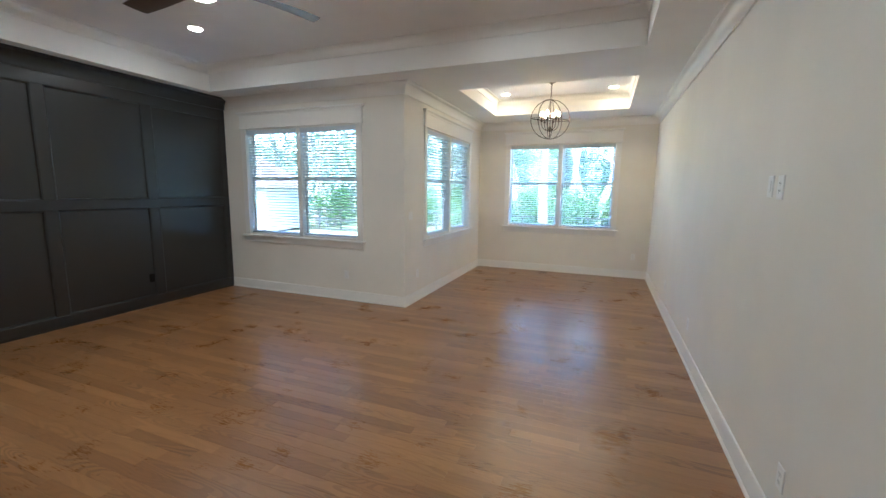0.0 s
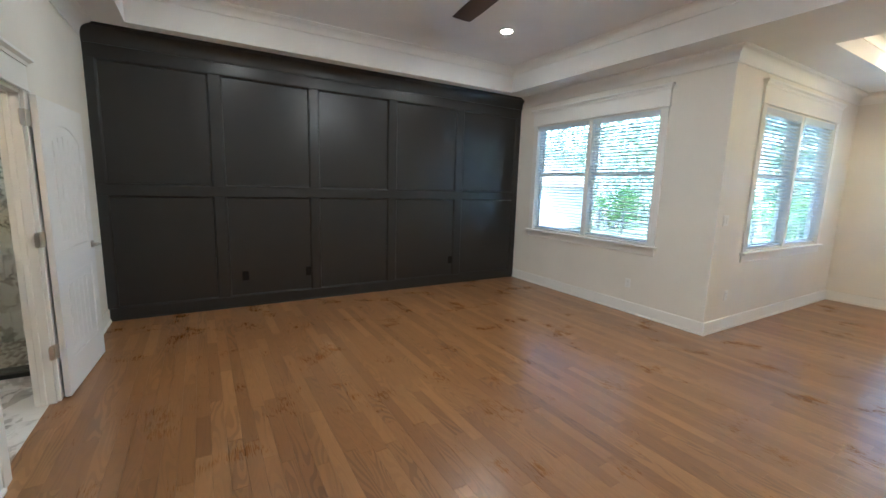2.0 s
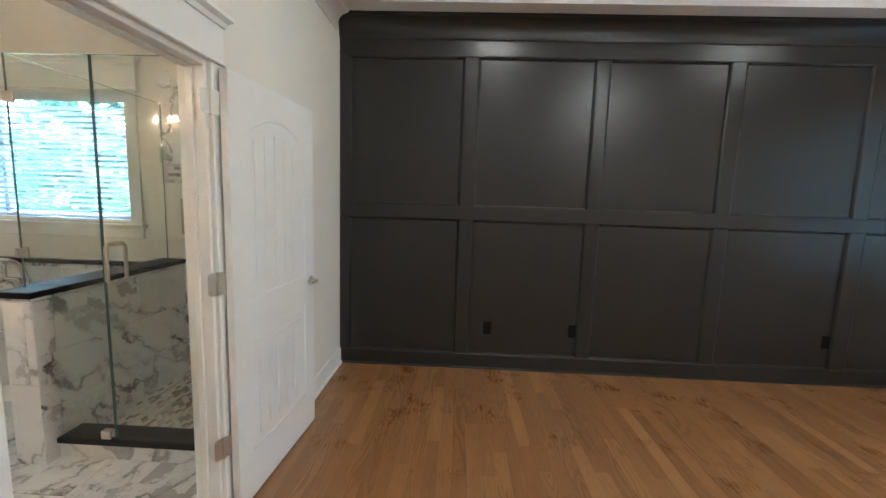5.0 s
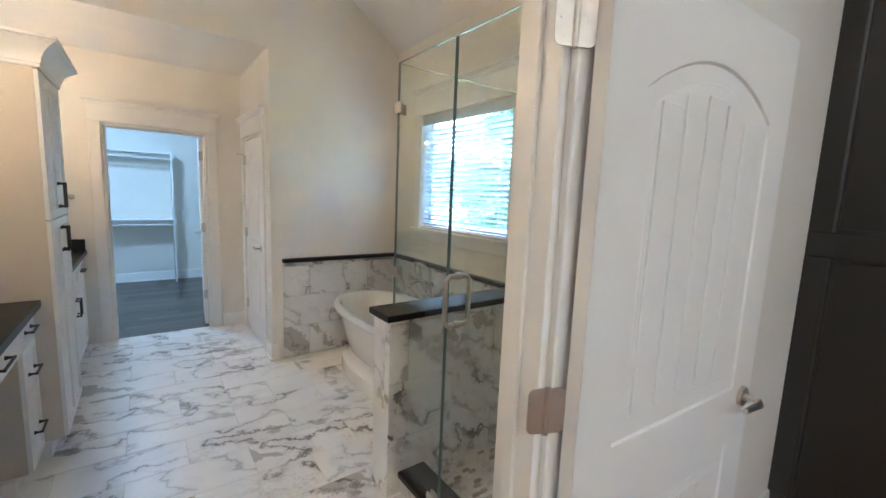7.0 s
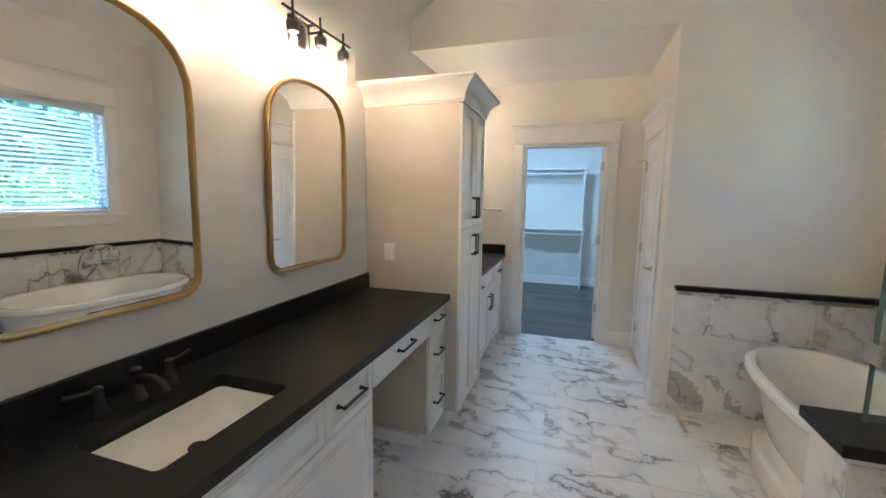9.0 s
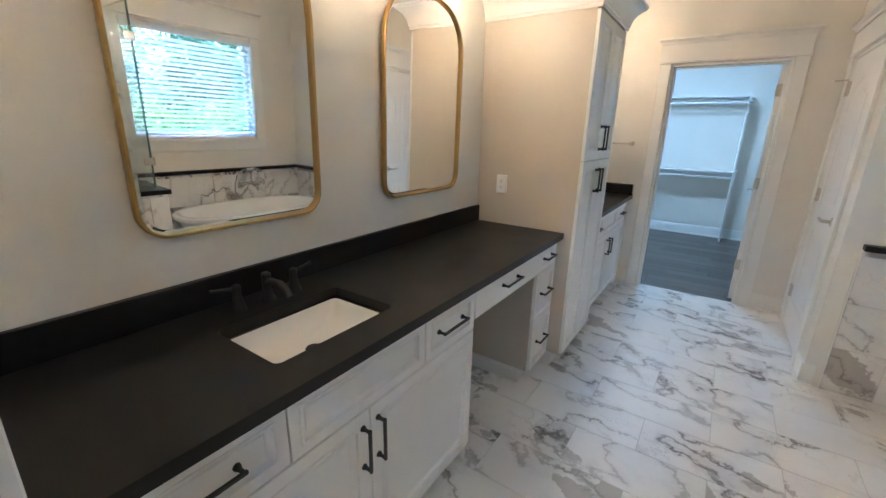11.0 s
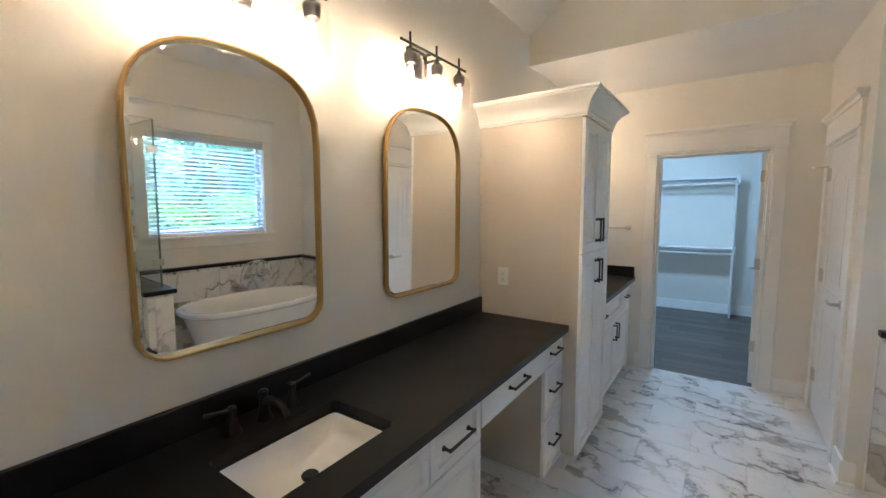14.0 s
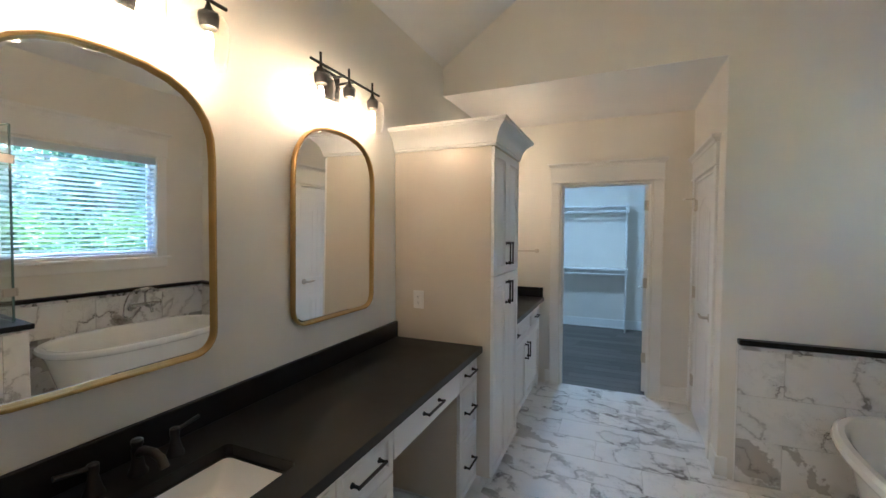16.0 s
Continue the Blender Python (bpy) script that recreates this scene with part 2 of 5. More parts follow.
# ---- mesh helpers ----
def box(bm, x0, x1, y0, y1, z0, z1, bevel=0.0, segments=1):
    x0, x1 = min(x0, x1), max(x0, x1)
    y0, y1 = min(y0, y1), max(y0, y1)
    z0, z1 = min(z0, z1), max(z0, z1)
    v = [bm.verts.new(c) for c in ((x0, y0, z0), (x1, y0, z0), (x1, y1, z0), (x0, y1, z0), (x0, y0, z1), (x1, y0, z1), (x1, y1, z1), (x0, y1, z1))]
    f = [bm.faces.new([v[k] for k in q]) for q in ((3, 2, 1, 0), (4, 5, 6, 7), (0, 1, 5, 4), (1, 2, 6, 5), (2, 3, 7, 6), (3, 0, 4, 7))]
    if bevel:
        edges = list({e for face in f for e in face.edges})
        bmesh.ops.bevel(bm, geom=edges, offset=bevel, segments=segments, affect="EDGES", profile=0.6)
    return bm


def cuboid(x0, x1, y0, y1, z0, z1, bevel=0.0, segments=1):
    return box(bmesh.new(), x0, x1, y0, y1, z0, z1, bevel, segments)


def rings(bm, loops, close_first=False, close_last=False, wrap=True):
    """Skin a list of equally long vertex loops."""
    made = [[bm.verts.new(c) for c in loop] for loop in loops]
    n = len(loops[0])
    for a, b in zip(made, made[1:]):
        for k in range(n if wrap else n - 1):
            bm.faces.new((a[k], a[(k + 1) % n], b[(k + 1) % n], b[k]))
    if close_first:
        bm.faces.new(list(reversed(made[0])))
    if close_last:
        bm.faces.new(made[-1])
    return bm


def lathe(profile, segments=24, axis_origin=(0, 0, 0), caps=True):
    bm = bmesh.new()
    ox, oy, oz = axis_origin
    loops = [[(ox + r * math.cos(2 * math.pi * k / segments), oy + r * math.sin(2 * math.pi * k / segments), oz + z) for k in range(segments)] for r, z in profile]
    return rings(bm, loops, caps, caps)


def tube(points, radius, segments=10, closed=False, bm=None):
    """A round rod along a polyline."""
    bm = bm or bmesh.new()
    pts = [Vector(p) for p in points]
    n = len(pts)
    loops = []
    up = None
    for k, p in enumerate(pts):
        a = pts[(k - 1) % n] if closed or k else p
        b = pts[(k + 1) % n] if closed or k < n - 1 else p
        d = (b - a).normalized()
        if up is None:
            up = d.orthogonal().normalized()
        up = (up - d * up.dot(d)).normalized()
        side = d.cross(up)
        r = radius[k] if isinstance(radius, (list, tuple)) else radius
        loops.append([tuple(p + (up * math.cos(2 * math.pi * s / segments) + side * math.sin(2 * math.pi * s / segments)) * r) for s in range(segments)])
    if closed:
        loops.append(loops[0])
        rings(bm, loops)
        bmesh.ops.remove_doubles(bm, verts=bm.verts, dist=1e-5)
        return bm
    return rings(bm, loops, True, True)


def sweep(path, profile, closed=False):
    """Moulding: profile of (out, z) pairs carried along a plan polyline; 'out' points to the left of the walk, corners mitred."""
    bm = bmesh.new()
    pts = [Vector((x, y)) for x, y in path]
    n = len(pts)
    loops = []
    for k, p in enumerate(pts):
        dirs = []
        if closed or k > 0:
            dirs.append((p - pts[k - 1]).normalized())
        if closed or k < n - 1:
            dirs.append((pts[(k + 1) % n] - p).normalized())
        norms = [Vector((-d.y, d.x)) for d in dirs]
        m = norms[0] if len(norms) == 1 else (norms[0] + norms[1]) / max(0.2, 1 + norms[0].dot(norms[1]))
        loops.append([(p.x + m.x * o, p.y + m.y * o, z) for o, z in profile])
    if closed:
        loops.append(loops[0])
    rings(bm, loops, not closed, not closed)
    if closed:
        bmesh.ops.remove_doubles(bm, verts=bm.verts, dist=1e-5)
    return bm


def finish(bm, name, mat, smooth=False):
    bmesh.ops.recalc_face_normals(bm, faces=bm.faces)
    me = bpy.data.meshes.new(name)
    bm.to_mesh(me)
    bm.free()
    for m in (mat if isinstance(mat, (list, tuple)) else [mat]):
        me.materials.append(m)
    if smooth:
        me.polygons.foreach_set("use_smooth", [True] * len(me.polygons))
        me.set_sharp_from_angle(angle=radians(38))
    return me


def part(name, bm, mat, parent, label="", smooth=False, m=None):
    ob = new(name, finish(bm, name, mat, smooth))
    ob.parent = parent
    if m is not None:
        ob.matrix_basis = m
    return tagged(ob, label)


def shared(name, me, parent, m):
    ob = new(name, me)
    ob.parent = parent
    ob.matrix_basis = m
    return ob


def thing(name, label, category, m=None, group="", kind=""):
    ob = new(name)
    ob.empty_display_size = 0.1
    if m is not None:
        ob.matrix_basis = m
    return tagged(ob, label, category, group, kind)


def solid(name, bm, mat, label, category, kind="", group="", smooth=False, m=None):
    ob = new(name, finish(bm, name, mat, smooth))
    if m is not None:
        ob.matrix_basis = m
    return tagged(ob, label, category, group, kind)


def panel(w, h, steps, x=0.0, z=0.0):
    """A framed front in the xz plane, front towards -y: steps of (inset, depth)."""
    bm = bmesh.new()
    loops = [[(x + i, -d, z + i), (x + w - i, -d, z + i), (x + w - i, -d, z + h - i), (x + i, -d, z + h - i)] for i, d in steps]
    return rings(bm, loops, True, True)


# ---- plan ----
BX0, BX1, BY0, BY1 = -5.0, 1.65, -2.07, 3.61      # bedroom
AX0, AY1 = -1.735, 7.175                          # sitting alcove
H = 3.04                                          # lower ceiling
TRAY = (-4.70, 1.09, -1.68, 3.15, 3.40)           # raised tray: x0 x1 y0 y1 z
NOOK = (-1.19, 1.10, 4.24, 6.33, 3.32)
RX0, RX1, RY0, RY1 = -4.60, -1.343, -6.63, -2.157 # bathroom
TY = -5.36                                        # tub end wall
CX = -3.34                                        # toilet-room wall
SOFFIT = 2.77
EAVE = 3.0
VY = -4.56                                        # side of the linen cabinet, end of the vanity
YE = -5.19                                        # far side of the linen cabinet
BACK = -9.65                                      # closet back wall
RIDGE = 4.1


def wall(name, axis, face, back, a0, a1, z0, z1, openings=(), mat=None, label="smooth cream painted plaster wall"):
    """A wall with openings (a0, a1, z0, z1) that go through it; axis is the one it stands across."""
    bm = bmesh.new()
    cuts = sorted({a0, a1, *[o[0] for o in openings], *[o[1] for o in openings]})
    for p, q in zip(cuts, cuts[1:]):
        spans = [(z0, z1)]
        for o in openings:
            if o[0] < (p + q) / 2 < o[1]:
                spans = [(s, min(e, o[2])) for s, e in spans if s < o[2]] + [(max(s, o[3]), e) for s, e in spans if e > o[3]]
        for s, e in spans:
            if e - s > 1e-4:
                if axis == "y":
                    box(bm, p, q, face, back, s, e)
                else:
                    box(bm, face, back, p, q, s, e)
    bmesh.ops.remove_doubles(bm, verts=bm.verts, dist=1e-5)
    return solid(name, bm, mat or WALL, label, "wall", "structure")


W1 = (-4.54, -2.48, 0.92, 2.55)
W2 = (4.33, 6.43, 0.92, 2.56)
W3 = (-1.08, 0.96, 0.935, 2.58)
W4 = (-4.86, -3.66, 1.275, 2.30)
DOOR = (-3.10, -2.24, 0.0, 2.075)
CDOOR = (-3.005, -2.142, 0.0, 2.13)
WCDOOR = (-6.44, -5.64, 0.0, 2.09)

wall("wall_west", "x", BX0, BX0 - 0.14, BY0 - 0.11, BY1 + 0.14, 0, H + 0.5, mat=DARK, label="charcoal painted wall behind board panelling")
wall("wall_north", "y", BY1, BY1 + 0.14, BX0, AX0, 0, H + 0.5, [W1])
wall("wall_alcove_west", "x", AX0, AX0 - 0.14, BY1 + 0.14, AY1 + 0.14, 0, H + 0.5, [W2])
wall("wall_alcove_north", "y", AY1, AY1 + 0.14, AX0, BX1, 0, H + 0.5, [W3])
wall("wall_east", "x", BX1, BX1 + 0.14, BY0 - 0.11, AY1 + 0.14, 0, H + 0.5)
wall("wall_south", "y", BY0, RY1, BX0, BX1, 0, H + 0.5, [DOOR])
wall("wall_bath_north", "y", RY1 - 0.001, RY1 + 0.004, RX0, RX1, H + 0.45, RIDGE + 0.2)
wall("wall_bath_west", "x", RX0, RX0 - 0.14, TY, RY1, 0, RIDGE, [W4])
wall("wall_bath_east", "x", RX1, RX1 + 0.14, RY0, RY1, 0, RIDGE)
wall("wall_tub_end", "y", TY, TY - 0.12, RX0 - 0.14, CX, 0, RIDGE)
wall("wall_toilet_room", "x", CX, CX - 0.12, RY0, TY - 0.12, 0, SOFFIT, [WCDOOR])
wall("wall_closet_front", "y", RY0, RY0 - 0.11, -4.74, -0.9, 0, SOFFIT, [CDOOR])
wall("wall_above_soffit", "y", TY, TY - 0.12, CX, RX1, SOFFIT, RIDGE)
wall("wall_closet_back", "y", BACK, BACK - 0.12, -4.0, -0.9, 0, SOFFIT, label="pale painted closet wall")
wall("wall_closet_west", "x", -3.72, -3.84, BACK, RY0 - 0.11, 0, SOFFIT, label="pale painted closet wall")
wall("wall_closet_east", "x", -1.05, -0.93, BACK, RY0 - 0.11, 0, SOFFIT, label="pale painted closet wall")
wall("wall_toilet_back", "x", -4.5, -4.62, RY0, TY - 0.12, 0, SOFFIT)


def ceiling_with_tray(name, x0, x1, y0, y1, z, t):
    bm = bmesh.new()
    a0, a1, b0, b1, top = t
    for q in ((x0, a0, y0, y1), (a1, x1, y0, y1), (a0, a1, y0, b0), (a0, a1, b1, y1)):
        box(bm, q[0], q[1], q[2], q[3], z, z + 0.03)
    for q in ((a0 - 0.03, a0, b0 - 0.03, b1 + 0.03), (a1, a1 + 0.03, b0 - 0.03, b1 + 0.03), (a0, a1, b0 - 0.03, b0), (a0, a1, b1, b1 + 0.03)):
        box(bm, q[0], q[1], q[2], q[3], z + 0.03, top)
    box(bm, a0 - 0.03, a1 + 0.03, b0 - 0.03, b1 + 0.03, top, top + 0.04)
    return solid(name, bm, CEIL, "white painted tray ceiling", "ceiling", "structure")


ceiling_with_tray("ceiling", BX0, BX1, BY0, BY1, H, TRAY)
ceiling_with_tray("ceiling_alcove", AX0, BX1, BY1, AY1, H, NOOK)
solid("ceiling_roof_slab", cuboid(BX0 - 0.14, BX1 + 0.14, BY0 - 0.1, AY1 + 0.14, H + 0.5, H + 0.6), CEIL, "plain slab above the ceiling", "ceiling", "structure")
mid = (RX0 + RX1) / 2
bm = bmesh.new()
for xa, xb in ((RX0 - 0.14, mid), (RX1 + 0.14, mid)):
    za = EAVE - 0.14 * (RIDGE - EAVE) / (mid - RX0)
    rings(bm, [[(xa, yy, za), (xb, yy, RIDGE), (xb, yy, RIDGE + 0.1), (xa, yy, za + 0.1)] for yy in (RY1 + 0.05, TY - 0.12)], True, True)
solid("ceiling_bath_vault", bm, CEIL, "white painted vaulted ceiling", "ceiling", "structure")
solid("ceiling_bath_soffit", cuboid(CX, RX1, RY0, TY - 0.12, SOFFIT, SOFFIT + 0.05), CEIL, "white painted dropped soffit", "ceiling", "structure")
solid("ceiling_soffit_edge", cuboid(CX, RX1, TY - 0.12, TY, SOFFIT - 0.004, SOFFIT), CEIL, "white painted soffit edge", "ceiling", "structure")
solid("ceiling_closet", cuboid(-4.0, -0.9, BACK - 0.12, RY0 - 0.11, SOFFIT, SOFFIT + 0.05), CEIL, "white painted closet ceiling", "ceiling", "structure")
solid("ceiling_toilet_room", cuboid(-4.62, CX - 0.12, RY0, TY - 0.12, SOFFIT, SOFFIT + 0.05), CEIL, "white painted ceiling", "ceiling", "structure")

# ---- floors under the boards and tiles ----
floor = solid("floor", cuboid(BX0, BX1, BY0, AY1, -0.05, -0.012), SUBFLOOR, "stained red oak strip floor, semi-gloss", "floor", "structure")
bath_floor = solid("floor_bath", cuboid(RX0, RX1, RY0 - 0.055, RY1 + 0.055, -0.05, -0.0025), GROUT, "white marble-look tile floor with grey veins", "floor", "structure")
closet_floor = solid("floor_closet", cuboid(-3.84, -0.93, BACK - 0.12, RY0 - 0.055, -0.05, -0.004), SUBFLOOR, "grey-brown vinyl plank floor", "floor", "structure")
solid("floor_threshold", cuboid(DOOR[0], DOOR[1], BY0 - 0.06, BY0, -0.05, -0.001), OAK, "oak threshold strip under the door", "floor", "structure")


# ---- mouldings ----
def crown_profile(top, drop, out):
    """Closed profile of a cove crown, hanging from a ceiling."""
    pts = [(0.0, top - drop), (0.012, top - drop), (0.016, top - drop * 0.86)]
    for k in range(7):
        a = k / 6 * math.pi / 2
        pts.append((0.016 + (out - 0.032) * (1 - math.cos(a)), top - drop * 0.86 + (drop * 0.72) * math.sin(a)))
    pts += [(out - 0.012, top - drop * 0.10), (out, top - drop * 0.08), (out, top - 0.0005), (0.0, top - 0.0005)]
    return pts


BASE = [(0.0, 0.0), (0.028, 0.0), (0.028, 0.012), (0.022, 0.019), (0.015, 0.021), (0.015, 0.128), (0.010, 0.142), (0.0, 0.146)]


def moulding(name, path, profile, mat, label, closed=False):
    return solid(name, sweep(path, profile, closed), mat, label, "trim", "structure", smooth=True)


def rev(p):
    return list(reversed(p))


CR = crown_profile(H, 0.145, 0.11)
room_run = [(BX1, BY0), (BX1, AY1), (AX0, AY1), (AX0, BY1), (BX0 + 0.13, BY1)]
moulding("trim_crown", room_run, CR, TRIM, "white painted cove crown moulding")
moulding("trim_crown_south", [(BX0 + 0.13, BY0), (BX1, BY0)], CR, TRIM, "white painted cove crown moulding")
moulding("trim_crown_dark", [(BX0 + 0.02, BY1), (BX0 + 0.02, BY0)], crown_profile(H, 0.17, 0.115), DARK, "charcoal painted cove crown moulding")
t = TRAY
moulding("trim_crown_tray", [(t[0], t[2]), (t[1], t[2]), (t[1], t[3]), (t[0], t[3])], crown_profile(t[4], 0.11, 0.09), TRIM, "white crown moulding inside the tray", True)
t = NOOK
moulding("trim_crown_nook", [(t[0], t[2]), (t[1], t[2]), (t[1], t[3]), (t[0], t[3])], crown_profile(t[4], 0.10, 0.08), TRIM, "white crown moulding inside the tray", True)
moulding("baseboard", [(BX1, BY0), (BX1, AY1), (AX0, AY1), (AX0, BY1), (BX0 + 0.03, BY1)], BASE, TRIM, "tall white painted baseboard with shoe mould")
moulding("baseboard_south", [(BX0 + 0.03, BY0), (DOOR[0] - 0.10, BY0)], BASE, TRIM, "tall white painted baseboard with shoe mould")
moulding("baseboard_south_east", [(DOOR[1] + 0.10, BY0), (BX1, BY0)], BASE, TRIM, "tall white painted baseboard with shoe mould")
moulding("baseboard_bath", [(CX - 0.055, TY), (CX, TY), (CX, WCDOOR[1] + 0.10)], BASE, TRIM, "white painted baseboard round the corner")
moulding("baseboard_closet_front", [(CDOOR[0] - 0.10, RY0), (CX, RY0), (CX, WCDOOR[0] - 0.10)][::-1], BASE, TRIM, "white painted baseboard")
moulding("baseboard_closet_front_east", [(-2.0, RY0), (CDOOR[1] + 0.10, RY0)][::-1], BASE, TRIM, "white painted baseboard")
moulding("baseboard_closet", [(-3.72, RY0 - 0.11), (-3.72, BACK), (-1.05, BACK), (-1.05, RY0 - 0.11)], BASE, TRIM, "white painted baseboard")


# ---- windows ----
def window(name, m, w, h, units, label, style="blind"):
    """A double-hung window set in its opening: x along the wall, y outwards, z up from the sill."""
    win = thing(name, label, "window", m, kind="structure")
    c = 0.095
    for x0 in (-w / 2 - c + 0.008, w / 2 - 0.008):
        part("casing", cuboid(x0, x0 + c, -0.02, 0.0, -0.02, h + 0.02, 0.002), TRIM, win)
    part("head_casing", cuboid(-w / 2 - c - 0.004, w / 2 + c + 0.004, -0.024, 0.0, h + 0.02, h + 0.20, 0.002), TRIM, win)
    part("head_fillet", cuboid(-w / 2 - c - 0.012, w / 2 + c + 0.012, -0.032, 0.0, h + 0.005, h + 0.022, 0.004), TRIM, win)
    part("head_cap", sweep([(w / 2 + c + 0.0, 0.0), (w / 2 + c, -0.024), (-w / 2 - c, -0.024), (-w / 2 - c, 0.0)],
                           [(0.0, h + 0.20), (0.008, h + 0.20), (0.014, h + 0.225), (0.036, h + 0.245), (0.036, h + 0.262), (0.0, h + 0.262)]), TRIM, win)
    part("stool", cuboid(-w / 2 - c - 0.025, w / 2 + c + 0.025, -0.06, 0.03, -0.045, -0.018, 0.006, 2), TRIM, win)
    part("apron", cuboid(-w / 2 - c, w / 2 + c, -0.018, 0.0, -0.135, -0.045, 0.004), TRIM, win)
    lining = bmesh.new()
    for x0, x1 in ((-w / 2, -w / 2 + 0.012), (w / 2 - 0.012, w / 2)):
        box(lining, x0, x1, 0.0, 0.14, 0, h)
    box(lining, -w / 2, w / 2, 0.0, 0.14, h - 0.012, h)
    box(lining, -w / 2, w / 2, 0.03, 0.14, -0.018, 0.012)
    part("jamb_lining", lining, TRIM, win)
    uw = w / units
    for k in range(1, units):
        x = -w / 2 + k * uw
        part("mullion", cuboid(x - 0.035, x + 0.035, 0.0, 0.14, 0.0, h, 0.003), TRIM, win)
    for k in range(units):
        a = -w / 2 + k * uw + (0.035 if k else 0.012)
        b = -w / 2 + (k + 1) * uw - (0.035 if k < units - 1 else 0.012)
        half = h * 0.535
        sashes = (("upper_sash", half - 0.02, h - 0.012, 0.112), ("lower_sash", 0.012, half + 0.02, 0.078)) if h > 1.3 else (("fixed_sash", 0.012, h - 0.012, 0.09),)
        for nm, z0, z1, y in sashes:
            s = bmesh.new()
            st = 0.036
            box(s, a, a + st, y, y + 0.03, z0, z1, 0.003)
            box(s, b - st, b, y, y + 0.03, z0, z1, 0.003)
            box(s, a + st, b - st, y, y + 0.03, z0, z0 + st, 0.003)
            box(s, a + st, b - st, y, y + 0.03, z1 - st, z1, 0.003)
            sash = part(nm, s, TRIM, win)
            pane = part("pane", cuboid(a + st, b - st, y + 0.012, y + 0.017, z0 + st, z1 - st), GLASS, sash)
            pane.visible_shadow = False
        if style == "blind":
            blind("window_blind", m, a + 0.006, b - 0.006, h, -14.0 if units > 1 else -22.0)
    return win


def blind(name, m, a, b, h, tilt=-22.0):
    """A horizontal slat blind, let down over one sash."""
    bl = thing(name, "white faux-wood slat blind, let down with slats open", "blind", m, "window blinds")
    part("head_rail", cuboid(a, b, 0.006, 0.062, h - 0.062, h - 0.016, 0.004), SLAT, bl)
    part("valance", cuboid(a - 0.002, b + 0.002, -0.004, 0.006, h - 0.085, h - 0.014, 0.003), SLAT, bl)
    part("bottom_rail", cuboid(a, b, 0.012, 0.058, 0.022, 0.040, 0.004), SLAT, bl)
    pitch = 0.043
    n = int((h - 0.13) / pitch)
    bm = bmesh.new()
    prof = []
    for k in range(5):
        yy = -0.024 + 0.012 * k
        prof.append((yy, 0.0028 * (1 - (yy / 0.024) ** 2)))
    loop = [(yy, zz + 0.0013) for yy, zz in prof] + [(yy, zz - 0.0013) for yy, zz in reversed(prof)]
    rings(bm, [[(x, yy, zz) for yy, zz in loop] for x in (a, b)], True, True)
    me = finish(bm, "slat", SLAT)
    for k in range(n):
        shared("slat", me, bl, pose(0, 0.034, 0.075 + k * pitch, tilt + random.uniform(-1.2, 1.2), 0, 0))
    for x in (a + 0.11, b - 0.11):
        part("ladder_cord", tube([(x, 0.008, h - 0.06), (x, 0.008, 0.03)], 0.0012, 5), SLAT, bl)
    part("wand", tube([(a + 0.05, 0.0, h - 0.07), (a + 0.05, -0.002, h * 0.55)], 0.004, 6), SLAT, bl)
    return bl


window("window_1", pose((W1[0] + W1[1]) / 2, BY1, W1[2]), W1[1] - W1[0], W1[3] - W1[2], 2, "white twin double-hung window with craftsman casing")
window("window_2", pose(AX0, (W2[0] + W2[1]) / 2, W2[2], 0, 0, 90), W2[1] - W2[0], W2[3] - W2[2], 2, "white twin double-hung window with craftsman casing")
window("window_3", pose((W3[0] + W3[1]) / 2, AY1, W3[2]), W3[1] - W3[0], W3[3] - W3[2], 2, "white twin double-hung window with craftsman casing")
window("window_4", pose(RX0, (W4[0] + W4[1]) / 2, W4[2], 0, 0, 90), W4[1] - W4[0], W4[3] - W4[2], 1, "white bathroom window with craftsman casing above the tub")


# ---- charcoal board panelling ----
pan = thing("wall_panelling", "charcoal painted board-and-batten panelling on the feature wall", "wall panelling", pose(BX0, 0, 0))
part("bottom_rail", cuboid(0, 0.024, BY0, BY1, 0.0, 0.135, 0.003), DARK, pan)
part("shoe_mould", sweep([(0.024, BY1), (0.024, BY0)], [(0.0, 0.0), (0.014, 0.0), (0.012, 0.010), (0.0, 0.018)]), DARK, pan)
part("middle_rail", cuboid(0, 0.02, BY0, BY1, 1.365, 1.48, 0.003), DARK, pan)
part("top_rail", cuboid(0, 0.02, BY0, BY1, 2.735, 2.88, 0.003), DARK, pan)
for y0, y1 in ((BY0, -1.985), (-1.0, -0.885), (0.105, 0.212), (1.2, 1.318), (2.335, 2.462), (3.52, BY1)):
    for z0, z1 in ((0.135, 1.365), (1.48, 2.735)):
        part("stile", cuboid(0, 0.02, y0, y1, z0, z1, 0.003), DARK, pan)
bead = [(0.0, 0.02), (0.010, 0.016), (0.016, 0.006), (0.018, 0.0)]
for y0, y1 in ((-1.985, -1.0), (-0.885, 0.105), (0.212, 1.2), (1.318, 2.335), (2.462, 3.52)):
    for z0, z1 in ((0.135, 1.365), (1.48, 2.735)):
        bm = bmesh.new()
        rings(bm, [[(d, y0 + i, z0 + i), (d, y1 - i, z0 + i), (d, y1 - i, z1 - i), (d, y0 + i, z1 - i)] for i, d in [(0.0, 0.001)] + bead])
        part("bead_moulding", bm, DARK, pan)


# ---- doors ----
def arch_outline(x0, x1, z0, z1, rise, n=10):
    """Panel outline, counter-clockwise, with a shallow arched top."""
    pts = [(x0, z0), (x1, z0)]
    for k in range(n + 1):
        u = k / n
        pts.append((x1 + (x0 - x1) * u, z1 + rise * (1 - (2 * u - 1) ** 2)))
    return pts


